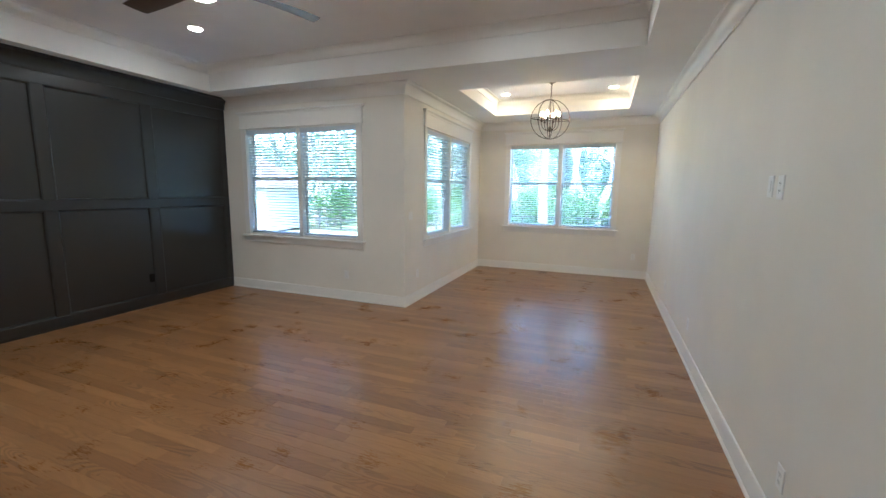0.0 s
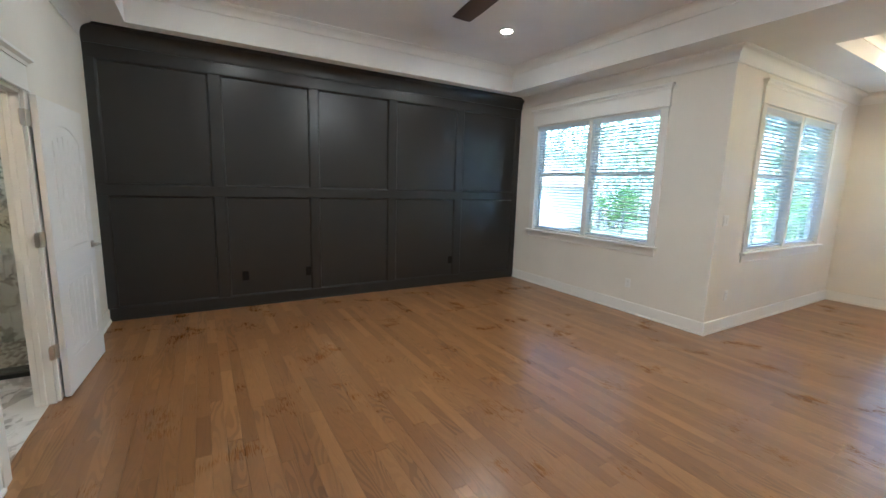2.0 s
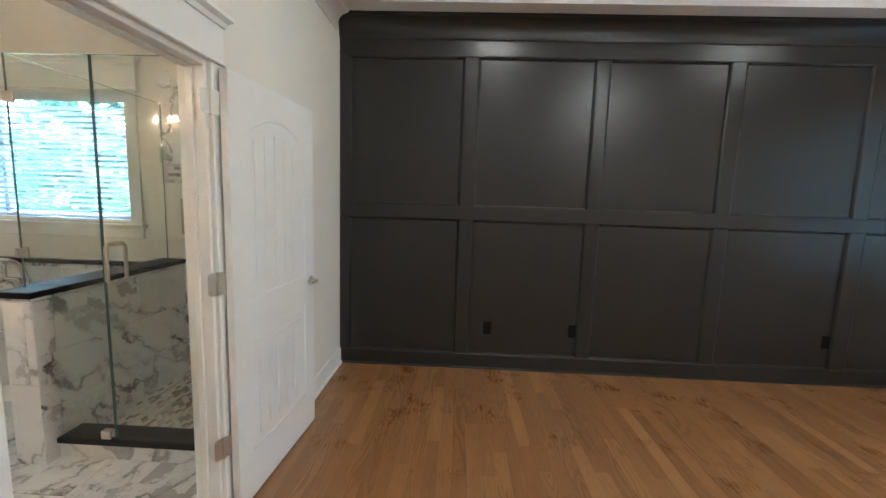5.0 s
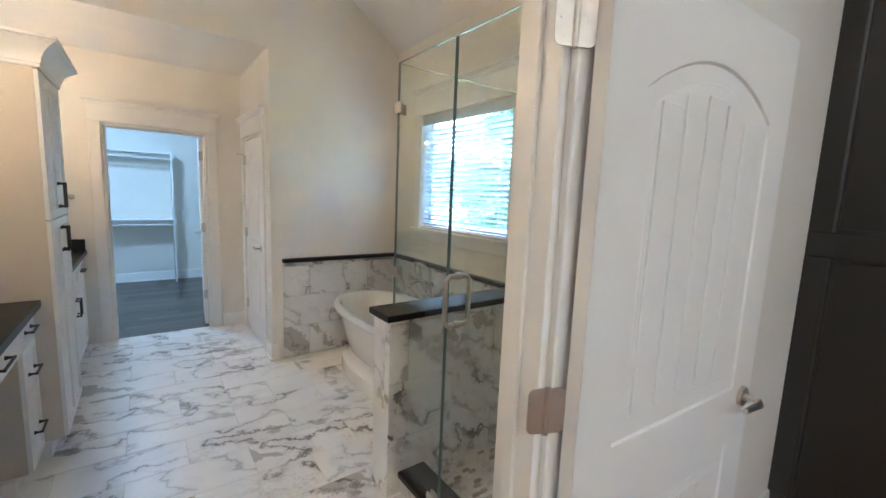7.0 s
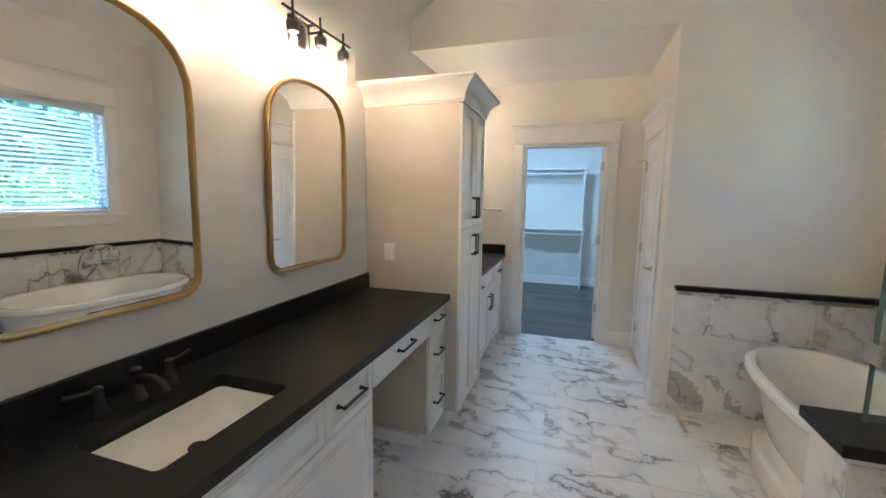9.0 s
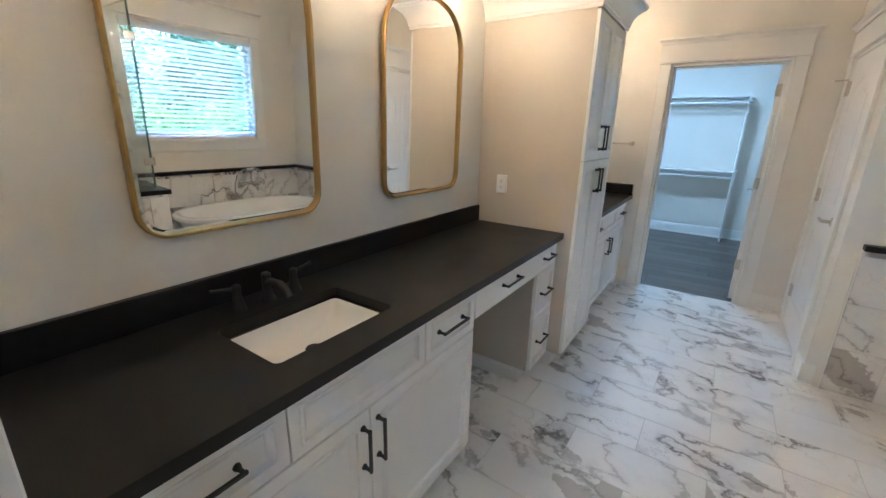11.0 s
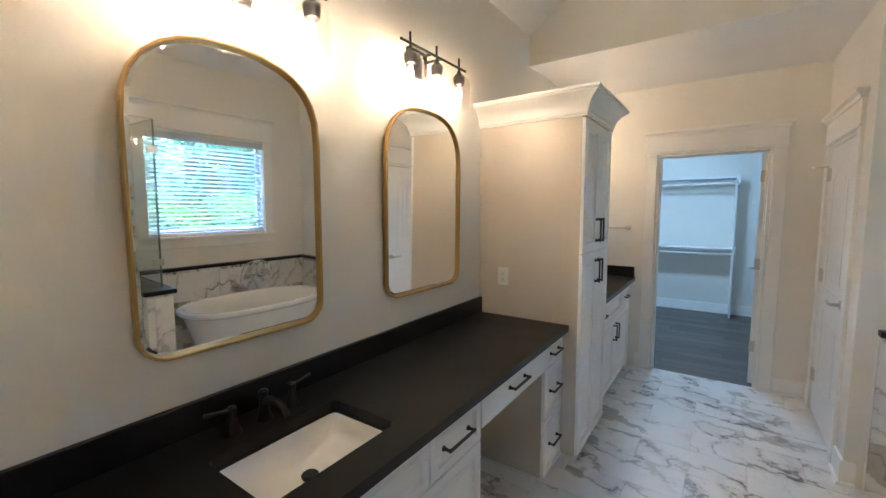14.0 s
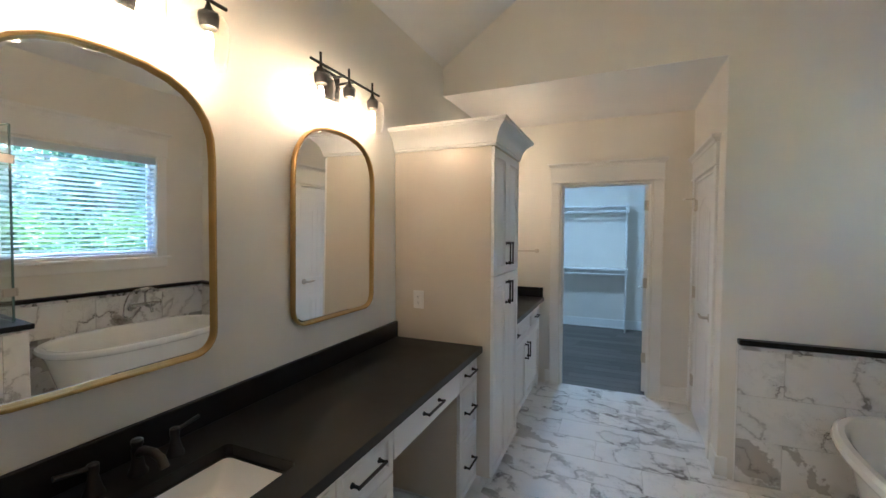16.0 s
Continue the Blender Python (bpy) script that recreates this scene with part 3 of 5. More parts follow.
def inset(pts, d):
    out = []
    n = len(pts)
    for k in range(n):
        a, b, c = Vector(pts[k - 1]), Vector(pts[k]), Vector(pts[(k + 1) % n])
        n1 = Vector((-(b - a).y, (b - a).x)).normalized()
        n2 = Vector((-(c - b).y, (c - b).x)).normalized()
        m = (n1 + n2) / max(0.3, 1 + n1.dot(n2))
        out.append((b.x + m.x * d, b.y + m.y * d))
    return out


def door_face(bm, w, h, y, s):
    """One moulded face of a two-panel plank door; s is the side that the face looks to."""
    outer = [(0.0, 0.0), (w, 0.0), (w, h), (0.0, h)]
    st = 0.125
    holes = [arch_outline(st, w - st, 1.02, h - 0.25, 0.10), arch_outline(st, w - st, 0.24, 0.84, 0.0, 2)]
    edges = []
    for loop in [outer] + holes:
        v = [bm.verts.new((a, y, b)) for a, b in loop]
        edges += [bm.edges.new((v[k], v[(k + 1) % len(v)])) for k in range(len(v))]
    bmesh.ops.triangle_fill(bm, edges=edges, use_beauty=True)
    for hole in holes:
        steps = [(0.0, 0.0), (0.006, 0.006), (0.018, 0.009), (0.034, 0.009), (0.046, 0.004), (0.052, 0.0045)]
        rings(bm, [[(a, y - s * d, b) for a, b in inset(hole, i)] for i, d in steps], False, True)
        lo, hi = hole[0][0] + 0.06, hole[1][0] - 0.06
        n = 5
        pw = (hi - lo) / n
        top = max(b for _, b in hole)
        base = hole[2][1]
        for k in range(n):
            a0, a1 = lo + k * pw + 0.004, lo + (k + 1) * pw - 0.004
            u = (2 * ((a0 + a1) / 2 - hole[0][0]) / (hole[1][0] - hole[0][0])) - 1
            zt = base + (top - base) * (1 - u * u) - 0.075
            box(bm, a0, a1, y - s * 0.0045, y + s * 0.0005, hole[0][1] + 0.06, zt, 0.002)


def lever(parent, x, z, y, s, flip=1):
    part("lever_rose", tube([(x, y, z), (x, y + s * 0.012, z)], 0.030, 18), NICKEL, parent, "brushed nickel", True)
    part("lever_handle", tube([(x, y + s * 0.01, z), (x, y + s * 0.05, z), (x - flip * 0.02, y + s * 0.058, z), (x - flip * 0.115, y + s * 0.056, z + 0.004)], [0.011, 0.011, 0.011, 0.008], 12), NICKEL, parent, "brushed nickel lever", True)


def door(name, m, w, h, label):
    d = thing(name, label, "door", m, kind="structure")
    bm = cuboid(0.003, w - 0.003, -0.0295, -0.0055, 0.0, h, 0.0)
    door_face(bm, w, h, 0.0, 1)
    door_face(bm, w, h, -0.035, -1)
    for x0, x1, z0, z1 in ((0, 0.003, 0, h), (w - 0.003, w, 0, h), (0, w, 0, 0.003), (0, w, h - 0.003, h)):
        box(bm, x0, x1, -0.035, 0, z0, z1)
    part("leaf", bm, DOORW, d)
    lever(d, w - 0.065, 0.985, 0.0, 1)
    lever(d, w - 0.065, 0.985, -0.035, -1)
    part("latch_plate", cuboid(w - 0.0005, w + 0.002, -0.029, -0.006, 0.955, 1.015, 0.0008), NICKEL, d)
    return d


def hinge(name, m, label="satin nickel butt hinge with rounded leaves"):
    h = thing(name, label, "hinge", m, "door hinges")
    for s in (-1, 1):
        bm = bmesh.new()
        pts = [(0.004, -0.05), (0.028, -0.05)] + [(0.028 + 0.014 * math.sin(a), -0.036 - 0.014 * math.cos(a)) for a in (0.4, 0.8, 1.2, 1.57)] + \
              [(0.028 + 0.014 * math.cos(a), 0.036 + 0.014 * math.sin(a)) for a in (0.0, 0.4, 0.8, 1.2)] + [(0.028, 0.05), (0.004, 0.05)]
        rings(bm, [[(s * a, y, b) for a, b in pts] for y in (0.0, -0.003)], True, True)
        part("hinge_leaf", bm, NICKEL, h)
        for zz in (-0.033, 0.0, 0.033):
            part("screw", tube([(s * (0.022 + 0.008 * (zz == 0)), -0.003, zz), (s * (0.022 + 0.008 * (zz == 0)), -0.0042, zz)], 0.0035, 10), NICKEL, h)
    part("knuckle", tube([(0, -0.003, -0.052), (0, -0.003, 0.052)], 0.0065, 12), NICKEL, h, smooth=True)
    return h


def casing(name, m, w, h, label):
    """Craftsman casing round a door opening: x along the wall, front towards -y, z from the floor."""
    c = thing(name, label, "trim", m, kind="structure")
    k = 0.09
    for x0 in (-w / 2 - k - 0.006, w / 2 + 0.006):
        part("side_casing", cuboid(x0, x0 + k, -0.02, 0.0, 0.0, h + 0.006, 0.003), TRIM, c)
    e = w / 2 + k + 0.006
    part("head_fillet", cuboid(-e - 0.008, e + 0.008, -0.03, 0.0, h + 0.006, h + 0.022, 0.004), TRIM, c)
    part("head_casing", cuboid(-e - 0.002, e + 0.002, -0.023, 0.0, h + 0.022, h + 0.165, 0.002), TRIM, c)
    part("head_cap", sweep([(e, 0.0), (e, -0.023), (-e, -0.023), (-e, 0.0)],
                           [(0.0, h + 0.165), (0.008, h + 0.165), (0.014, h + 0.185), (0.034, h + 0.2), (0.034, h + 0.218), (0.0, h + 0.218)]), TRIM, c)
    return c


def jamb(name, m, w, h, depth, stop, label):
    """The lining of a door opening with its stop, x along the wall, y from the face inwards."""
    j = thing(name, label, "door frame", m, kind="structure")
    for x0, x1 in ((-w / 2, -w / 2 + 0.018), (w / 2 - 0.018, w / 2)):
        part("jamb_side", cuboid(x0, x1, -0.002, depth + 0.002, 0, h, 0.002), TRIM, j)
    part("jamb_head", cuboid(-w / 2 + 0.018, w / 2 - 0.018, -0.002, depth + 0.002, h - 0.018, h, 0.002), TRIM, j)
    for x0, x1 in ((-w / 2 + 0.018, -w / 2 + 0.030), (w / 2 - 0.030, w / 2 - 0.018)):
        part("stop", cuboid(x0, x1, stop, stop + 0.032, 0, h - 0.018, 0.003), TRIM, j)
    part("stop_head", cuboid(-w / 2 + 0.018, w / 2 - 0.018, stop, stop + 0.032, h - 0.03, h - 0.018, 0.003), TRIM, j)
    return j


dw, dc = DOOR[1] - DOOR[0], (DOOR[0] + DOOR[1]) / 2
casing("trim_bath_door", pose(dc, BY0, 0, 0, 0, 180), dw, DOOR[3], "white craftsman door casing with capped head")
casing("trim_bath_door_inside", pose(dc, RY1, 0), dw, DOOR[3], "white craftsman door casing with capped head")
jamb("door_frame_bath", pose(dc, BY0, 0, 0, 0, 180), dw, DOOR[3], 0.11, 0.045, "white door jamb with stop")
door("door_1", pose(-3.135, -2.036, 0.012, 0, 0, 176.3), 0.85, 2.05, "white two-panel arched plank door standing open against the wall")
for z in (0.365, 1.14, 1.915):
    hinge("hinge", pose(-3.098, -2.056, z, 0, 0, 155))
cw, cc = CDOOR[1] - CDOOR[0], (CDOOR[0] + CDOOR[1]) / 2
casing("trim_closet_door", pose(cc, RY0, 0, 0, 0, 180), cw, CDOOR[3], "white craftsman door casing with capped head")
jamb("door_frame_closet", pose(cc, RY0, 0, 0, 0, 180), cw, CDOOR[3], 0.11, 0.045, "white door jamb with stop")
door("door_2", pose(CDOOR[0] + 0.062, RY0 - 0.12, 0.012, 0, 0, -94.5), 0.76, 2.095, "white closet door standing open into the closet")
for z in (0.36, 1.12, 1.90):
    hinge("hinge", pose(CDOOR[0] + 0.027, RY0 - 0.116, z, 0, 0, 180))
ww, wc = WCDOOR[1] - WCDOOR[0], (WCDOOR[0] + WCDOOR[1]) / 2
casing("trim_toilet_door", pose(CX, wc, 0, 0, 0, 90), ww, WCDOOR[3], "white craftsman door casing with capped head")
jamb("door_frame_toilet", pose(CX, wc, 0, 0, 0, 90), ww, WCDOOR[3], 0.12, 0.04, "white door jamb with stop")
door("door_3", pose(CX - 0.037, WCDOOR[0] + 0.021, 0.012, 0, 0, 90), 0.758, 2.055, "white two-panel toilet-room door, closed")
for z in (0.30, 1.10, 1.87):
    hinge("hinge", pose(CX + 0.006, WCDOOR[0] + 0.017, z, 0, 0, 100))
hook = thing("hinge_door_stop", "small nickel hinge-pin door stop", "door stop", pose(CX + 0.012, WCDOOR[0] + 0.02, 1.93))
part("stop_arm", tube([(0, 0, 0), (0.05, -0.03, 0), (0.075, -0.045, 0)], 0.005, 8), NICKEL, hook)
part("bumper", tube([(0.07, -0.042, 0), (0.088, -0.053, 0)], 0.009, 10), PLASTIC, hook)


# ---- switches and outlets ----
def plate(name, m, label, kind="outlet", mat=None, w=0.075, h=0.118):
    """A wall plate; front towards -y."""
    p = thing(name, label, kind, m, kind + " plates")
    mt = mat or PLASTIC
    part("cover", panel(w, h, [(0.0, 0.0), (0.001, 0.004), (0.004, 0.006)], -w / 2, -h / 2), mt, p)
    if kind == "outlet":
        for s in (-1, 1):
            face = part("receptacle", tube([(0, -0.005, s * 0.0195), (0, -0.0075, s * 0.0195)], 0.0165, 18), mt, p)
            for dx in (-0.0065, 0.0065):
                part("slot", cuboid(dx - 0.001, dx + 0.001, -0.0083, -0.007, s * 0.0195 - 0.002, s * 0.0195 + 0.007), GAP, face)
            part("earth_hole", tube([(0, -0.007, s * 0.0195 - 0.009), (0, -0.0082, s * 0.0195 - 0.009)], 0.0022, 8), GAP, face)
    else:
        n = 2 if w > 0.1 else 1
        for k in range(n):
            x = (k - (n - 1) / 2) * 0.046
            part("rocker", panel(0.034, 0.068, [(0, 0.005), (0.0015, 0.0095), (0.006, 0.0085)], x - 0.017, -0.034), mt, p)
    return p


plate("wall_outlet", pose(-2.70, BY1, 0.385), "white duplex outlet low on the cream wall")
plate("wall_outlet", pose(AX0, 4.03, 0.41, 0, 0, 90), "white duplex outlet low on the cream wall")
plate("wall_outlet", pose(1.386, AY1, 0.41), "white duplex outlet low on the cream wall")
for y, z in ((4.766, 0.40), (3.102, 0.36), (0.80, 0.335)):
    plate("wall_outlet", pose(BX1, y, z, 0, 0, -90), "white duplex outlet low on the long wall")
plate("light_switch", pose(AX0, 3.80, 1.28, 0, 0, 90), "white double rocker switch plate", "switch", None, 0.118)
plate("cable_plate", pose(BX1, 1.375, 1.685, 0, 0, -90), "white media plate mounted high for a television", "switch")
plate("wall_outlet", pose(BX1, 1.235, 1.68, 0, 0, -90), "white duplex outlet mounted high for a television", "outlet", None, 0.08, 0.125)
for y in (-0.707, 0.062, 2.29):
    plate("wall_outlet", pose(BX0 + 0.001, y, 0.385, 0, 0, 90), "black duplex outlet on the charcoal panelling", "outlet", OUTLET_BLACK)


# ---- lamps of the bedroom ----
def downlight(m, glow):
    d = thing("recessed_downlight", "lit recessed ceiling downlight with white trim ring", "downlight", m, "ceiling downlights")
    part("trim_ring", lathe([(0.062, 0.001), (0.085, 0.0), (0.088, -0.004), (0.080, -0.008), (0.066, -0.007), (0.062, 0.001)], 28, caps=False), TRIM, d, smooth=True)
    part("lens", lathe([(0.001, -0.003), (0.064, -0.003), (0.064, 0.0), (0.001, 0.0)], 28), glow, d)
    return d


for x, y in ((-3.57, 2.09), (-3.57, -0.62), (-0.03, 2.09), (-0.03, -0.62)):
    downlight(pose(x, y, TRAY[4]), CAN)
for x, y in ((-0.92, 5.91), (0.83, 5.94)):
    downlight(pose(x, y, NOOK[4]), NOOK_CAN)

fan = thing("ceiling_fan", "dark walnut three-blade ceiling fan with a lit disc light", "ceiling fan", pose(-2.08, 0.98, TRAY[4]))
part("canopy", lathe([(0.01, -0.0005), (0.075, -0.0005), (0.072, -0.03), (0.05, -0.055), (0.016, -0.06), (0.014, -0.07)], 28), BRONZE, fan, smooth=True)
part("downrod", tube([(0, 0, -0.05), (0, 0, -0.20)], 0.0125, 14), BRONZE, fan, smooth=True)
part("motor", lathe([(0.014, -0.18), (0.05, -0.19), (0.10, -0.215), (0.125, -0.25), (0.125, -0.30), (0.11, -0.325), (0.10, -0.33)], 32), BRONZE, fan, smooth=True)
part("light_lens", lathe([(0.098, -0.328), (0.096, -0.345), (0.07, -0.36), (0.001, -0.366)], 32), FANLENS, fan, smooth=True)
for a in (171.0, 60.0, -65.0):
    bm = bmesh.new()
    sections = []
    for k in range(9):
        u = k / 8
        r = 0.11 + u * 0.79
        c = 0.055 + 0.035 * math.sin(u * math.pi * 0.75) + 0.012 * u
        twist = radians(13 - 8 * u)
        z = -0.272 + 0.02 * math.sin(u * math.pi)
        sweepback = 0.05 * u * u
        sec = []
        for yy, zz in ((-c, -0.001), (-c * 0.6, -0.006), (c * 0.6, -0.006), (c, -0.001), (c * 0.6, 0.005), (-c * 0.6, 0.005)):
            sec.append((r, sweepback + yy * math.cos(twist) - zz * math.sin(twist), z + yy * math.sin(twist) + zz * math.cos(twist)))
        sections.append(sec)
    rings(bm, sections, True, True)
    part("blade", bm, WALNUT, fan, "dark walnut blade", True, pose(0, 0, 0, 0, 0, a))

ch = thing("orb_chandelier", "bronze orb chandelier with six lit candle bulbs", "chandelier", pose(-0.06, 5.30, NOOK[4]))
part("canopy", lathe([(0.01, -0.0005), (0.062, -0.0005), (0.058, -0.015), (0.02, -0.03), (0.008, -0.045)], 24), BRONZE, ch, smooth=True)
for k in range(9):
    ring = [(0.0105 * math.cos(t), 0.0, 0.020 * math.sin(t)) for t in [2 * math.pi * q / 10 for q in range(10)]]
    part("chain_link", tube(ring, 0.0025, 6, True), BRONZE, ch, "", True, pose(0, 0, -0.055 - 0.030 * k, 0, 0, 90 * (k % 2)))
OC, OR = -0.565, 0.295
part("stem", tube([(0, 0, -0.31), (0, 0, OC - OR + 0.02)], 0.006, 10), BRONZE, ch, smooth=True)
for rx, rz in ((90, 15), (90, 105), (90, 60), (14, 30)):
    ring = [(OR * math.cos(t), OR * math.sin(t), 0.0) for t in [2 * math.pi * q / 48 for q in range(48)]]
    part("orb_ring", tube(ring, 0.0055, 6, True), BRONZE, ch, "", True, pose(0, 0, OC, rx, 0, rz))
part("hub", lathe([(0.004, -0.06), (0.02, -0.05), (0.028, -0.02), (0.02, 0.01), (0.008, 0.03)], 16, (0, 0, OC - 0.13)), BRONZE, ch, smooth=True)
for k in range(6):
    a = 2 * math.pi * k / 6 + 0.3
    pts = [(r * math.cos(a), r * math.sin(a), OC + z) for r, z in ((0.01, -0.14), (0.06, -0.165), (0.11, -0.13), (0.13, -0.07), (0.13, -0.03))]
    arm = part("arm", tube(pts, 0.005, 8), BRONZE, ch, "", True)
    cx, cy = 0.13 * math.cos(a), 0.13 * math.sin(a)
    part("drip_cup", lathe([(0.006, -0.035), (0.022, -0.025), (0.024, -0.02), (0.012, -0.02)], 14, (cx, cy, OC)), BRONZE, arm, smooth=True)
    part("candle_sleeve", lathe([(0.010, -0.022), (0.010, 0.045)], 12, (cx, cy, OC)), BRONZE, arm, smooth=True)
    part("bulb", lathe([(0.009, 0.045), (0.017, 0.062), (0.019, 0.078), (0.013, 0.100), (0.004, 0.118), (0.001, 0.122)], 14, (cx, cy, OC)), CANDLE, arm, "lit candle bulb", True)

vent = thing("ceiling_vent", "white slotted ceiling air vent", "vent", pose(-3.70, 3.37, H))
part("backing", cuboid(-0.13, 0.13, -0.05, 0.05, -0.003, -0.0005), GAP, vent)
fr = bmesh.new()
for x0, x1, y0, y1 in ((-0.15, 0.15, -0.07, -0.05), (-0.15, 0.15, 0.05, 0.07), (-0.15, -0.13, -0.05, 0.05), (0.13, 0.15, -0.05, 0.05)):
    box(fr, x0, x1, y0, y1, -0.008, 0.0, 0.002)
part("frame", fr, TRIM, vent)
me = finish(cuboid(-0.13, 0.13, -0.001, 0.001, -0.006, 0.006), "slat", TRIM)
for k in range(7):
    shared("slat", me, vent, pose(0, -0.042 + k * 0.014, -0.006, 40, 0, 0))


# ---- bathroom cabinets ----
def pull(parent, x, y, z, length, vertical=False):
    """A black bar pull on a front that looks to -x (front plane at x)."""
    def at(a, d):
        return (x - d, y, z + a) if vertical else (x - d, y + a, z)
    bm = bmesh.new()
    h = length / 2
    for s in (-1, 1):
        tube([at(s * (h - 0.008), 0.0), at(s * (h - 0.008), 0.004), at(s * (h - 0.008), 0.012), at(s * (h - 0.008), 0.030)], [0.0105, 0.010, 0.006, 0.006], 8, False, bm)
    b = 0.0055
    lo, hi = at(-h, 0.026), at(h, 0.036)
    if vertical:
        box(bm, lo[0], hi[0], y - b, y + b, lo[2], hi[2], 0.002)
    else:
        box(bm, lo[0], hi[0], lo[1], hi[1], z - b, z + b, 0.002)
    return part("pull_handle", bm, BLACK, parent, "matte black bar pull")


FRONT = [(0.0, 0.0), (0.0, 0.018), (0.0015, 0.0195), (0.044, 0.0195), (0.046, 0.0225), (0.053, 0.0225), (0.056, 0.013), (0.064, 0.007), (0.074, 0.006), (0.080, 0.010), (0.084, 0.0105)]
SMALL = [(0.0, 0.0), (0.0, 0.018), (0.0015, 0.0195), (0.030, 0.0195), (0.032, 0.0225), (0.038, 0.0225), (0.041, 0.013), (0.047, 0.007), (0.053, 0.006), (0.057, 0.0095)]
PLAIN = [(0.0, 0.0), (0.0, 0.018), (0.002, 0.02)]


def front(name, parent, xf, y0, y1, z0, z1, steps, label=""):
    """A cabinet front on the plane x = xf looking to -x, spanning y0..y1 (y0 < y1)."""
    m = pose(xf, y1, z0, 0, 0, -90)
    return part(name, panel(y1 - y0, z1 - z0, steps), CAB, parent, label, False, m)


VF = -1.906
WT = 0.93                                         # top of the worktops
g = 0.0025
van = thing("sink_vanity_cabinet", "white sink vanity cabinet with framed doors and black pulls", "cabinet", pose(0, 0, 0))
bm = bmesh.new()
box(bm, VF, RX1 - 0.002, -3.553, -3.535, 0.0, 0.892)
box(bm, VF, RX1 - 0.002, -2.205, RY1 - 0.002, 0.10, 0.892)
box(bm, VF, RX1 - 0.002, -3.535, -2.205, 0.10, 0.118)
box(bm, RX1 - 0.02, RX1 - 0.002, -3.535, -2.205, 0.118, 0.892)
box(bm, VF, VF + 0.018, -3.535, -2.205, 0.118, 0.14)
box(bm, VF, VF + 0.018, -3.535, -2.205, 0.690, 0.702)
box(bm, VF, VF + 0.018, -3.535, -2.205, 0.875, 0.892)
part("body", bm, CAB, van)
part("toe_kick", cuboid(VF + 0.06, VF + 0.075, -3.535, RY1 - 0.002, 0.0, 0.10), CAB, van)
part("filler_strip", cuboid(VF - 0.014, VF, -2.205, RY1 - 0.003, 0.10, 0.892, 0.001), CAB, van)
front("drawer_front", van, VF, -2.632, -2.208, 0.698, 0.878, SMALL)
pull(van, VF - 0.02, -2.42, 0.795, 0.18)
front("false_front", van, VF, -3.197, -2.637, 0.698, 0.878, SMALL)
front("drawer_front", van, VF, -3.546, -3.202, 0.698, 0.878, SMALL)
pull(van, VF - 0.02, -3.362, 0.795, 0.18)
front("cabinet_door", van, VF, -2.911, -2.208, 0.098, 0.692, FRONT)
pull(van, VF - 0.02, -2.880, 0.565, 0.16, True)
front("cabinet_door", van, VF, -3.546, -2.916, 0.098, 0.692, FRONT)
pull(van, VF - 0.02, -2.946, 0.565, 0.16, True)

knee = thing("vanity_knee_drawer", "plain white apron drawer over the vanity knee space", "drawer", pose(0, 0, 0))
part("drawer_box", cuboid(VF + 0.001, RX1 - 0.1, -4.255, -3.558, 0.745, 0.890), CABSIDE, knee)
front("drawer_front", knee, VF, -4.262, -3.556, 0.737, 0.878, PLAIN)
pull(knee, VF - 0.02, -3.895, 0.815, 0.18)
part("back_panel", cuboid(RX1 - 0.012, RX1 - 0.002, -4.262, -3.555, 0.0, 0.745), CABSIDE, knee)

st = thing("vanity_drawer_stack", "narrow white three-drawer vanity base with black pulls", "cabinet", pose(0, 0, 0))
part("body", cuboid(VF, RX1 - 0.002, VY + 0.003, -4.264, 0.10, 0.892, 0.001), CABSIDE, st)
part("toe_kick", cuboid(VF + 0.06, RX1 - 0.05, VY + 0.003, -4.280, 0.0, 0.10, 0.001), CAB, st)
part("side_base_mould", cuboid(VF + 0.045, RX1 - 0.05, -4.280, -4.260, 0.0, 0.085, 0.006), CAB, st)
for z0, z1 in ((0.740, 0.878), (0.447, 0.735), (0.105, 0.442)):
    front("drawer_front", st, VF, VY + 0.005, -4.268, z0, z1, SMALL)
    pull(st, VF - 0.02, -4.405, (z0 + z1) / 2 + 0.005, 0.14)

sl = (-1.838, -1.540, -3.13, -2.674)   # sink cut-out


def slab(name, x0, x1, y0, y1, z0, z1, hole, label):
    """A worktop with a rounded rectangular cut-out."""
    bm = bmesh.new()
    if hole is None:
        box(bm, x0, x1, y0, y1, z0, z1, 0.003)
    else:
        a0, a1, b0, b1 = hole
        r, n = 0.02, 4
        pts = []
        for cx, cy, s in ((a1 - r, b1 - r, 0), (a0 + r, b1 - r, 1), (a0 + r, b0 + r, 2), (a1 - r, b0 + r, 3)):
            pts += [(cx + r * math.cos((s + k / n) * math.pi / 2), cy + r * math.sin((s + k / n) * math.pi / 2)) for k in range(n + 1)]
        out = [(x1, y1), (x0, y1), (x0, y0), (x1, y0)]
        for z in (z0, z1):
            edges = []
            for loop in (out, pts):
                v = [bm.verts.new((a, b, z)) for a, b in loop]
                edges += [bm.edges.new((v[k], v[(k + 1) % len(v)])) for k in range(len(v))]
            bmesh.ops.triangle_fill(bm, edges=edges, use_beauty=True)
        rings(bm, [[(a, b, z0) for a, b in pts], [(a, b, z1) for a, b in pts]])
        rings(bm, [[(a, b, z0) for a, b in out], [(a, b, z1) for a, b in out]])
        bmesh.ops.remove_doubles(bm, verts=bm.verts, dist=1e-5)
    return solid(name, bm, STONE, label, "worktop")


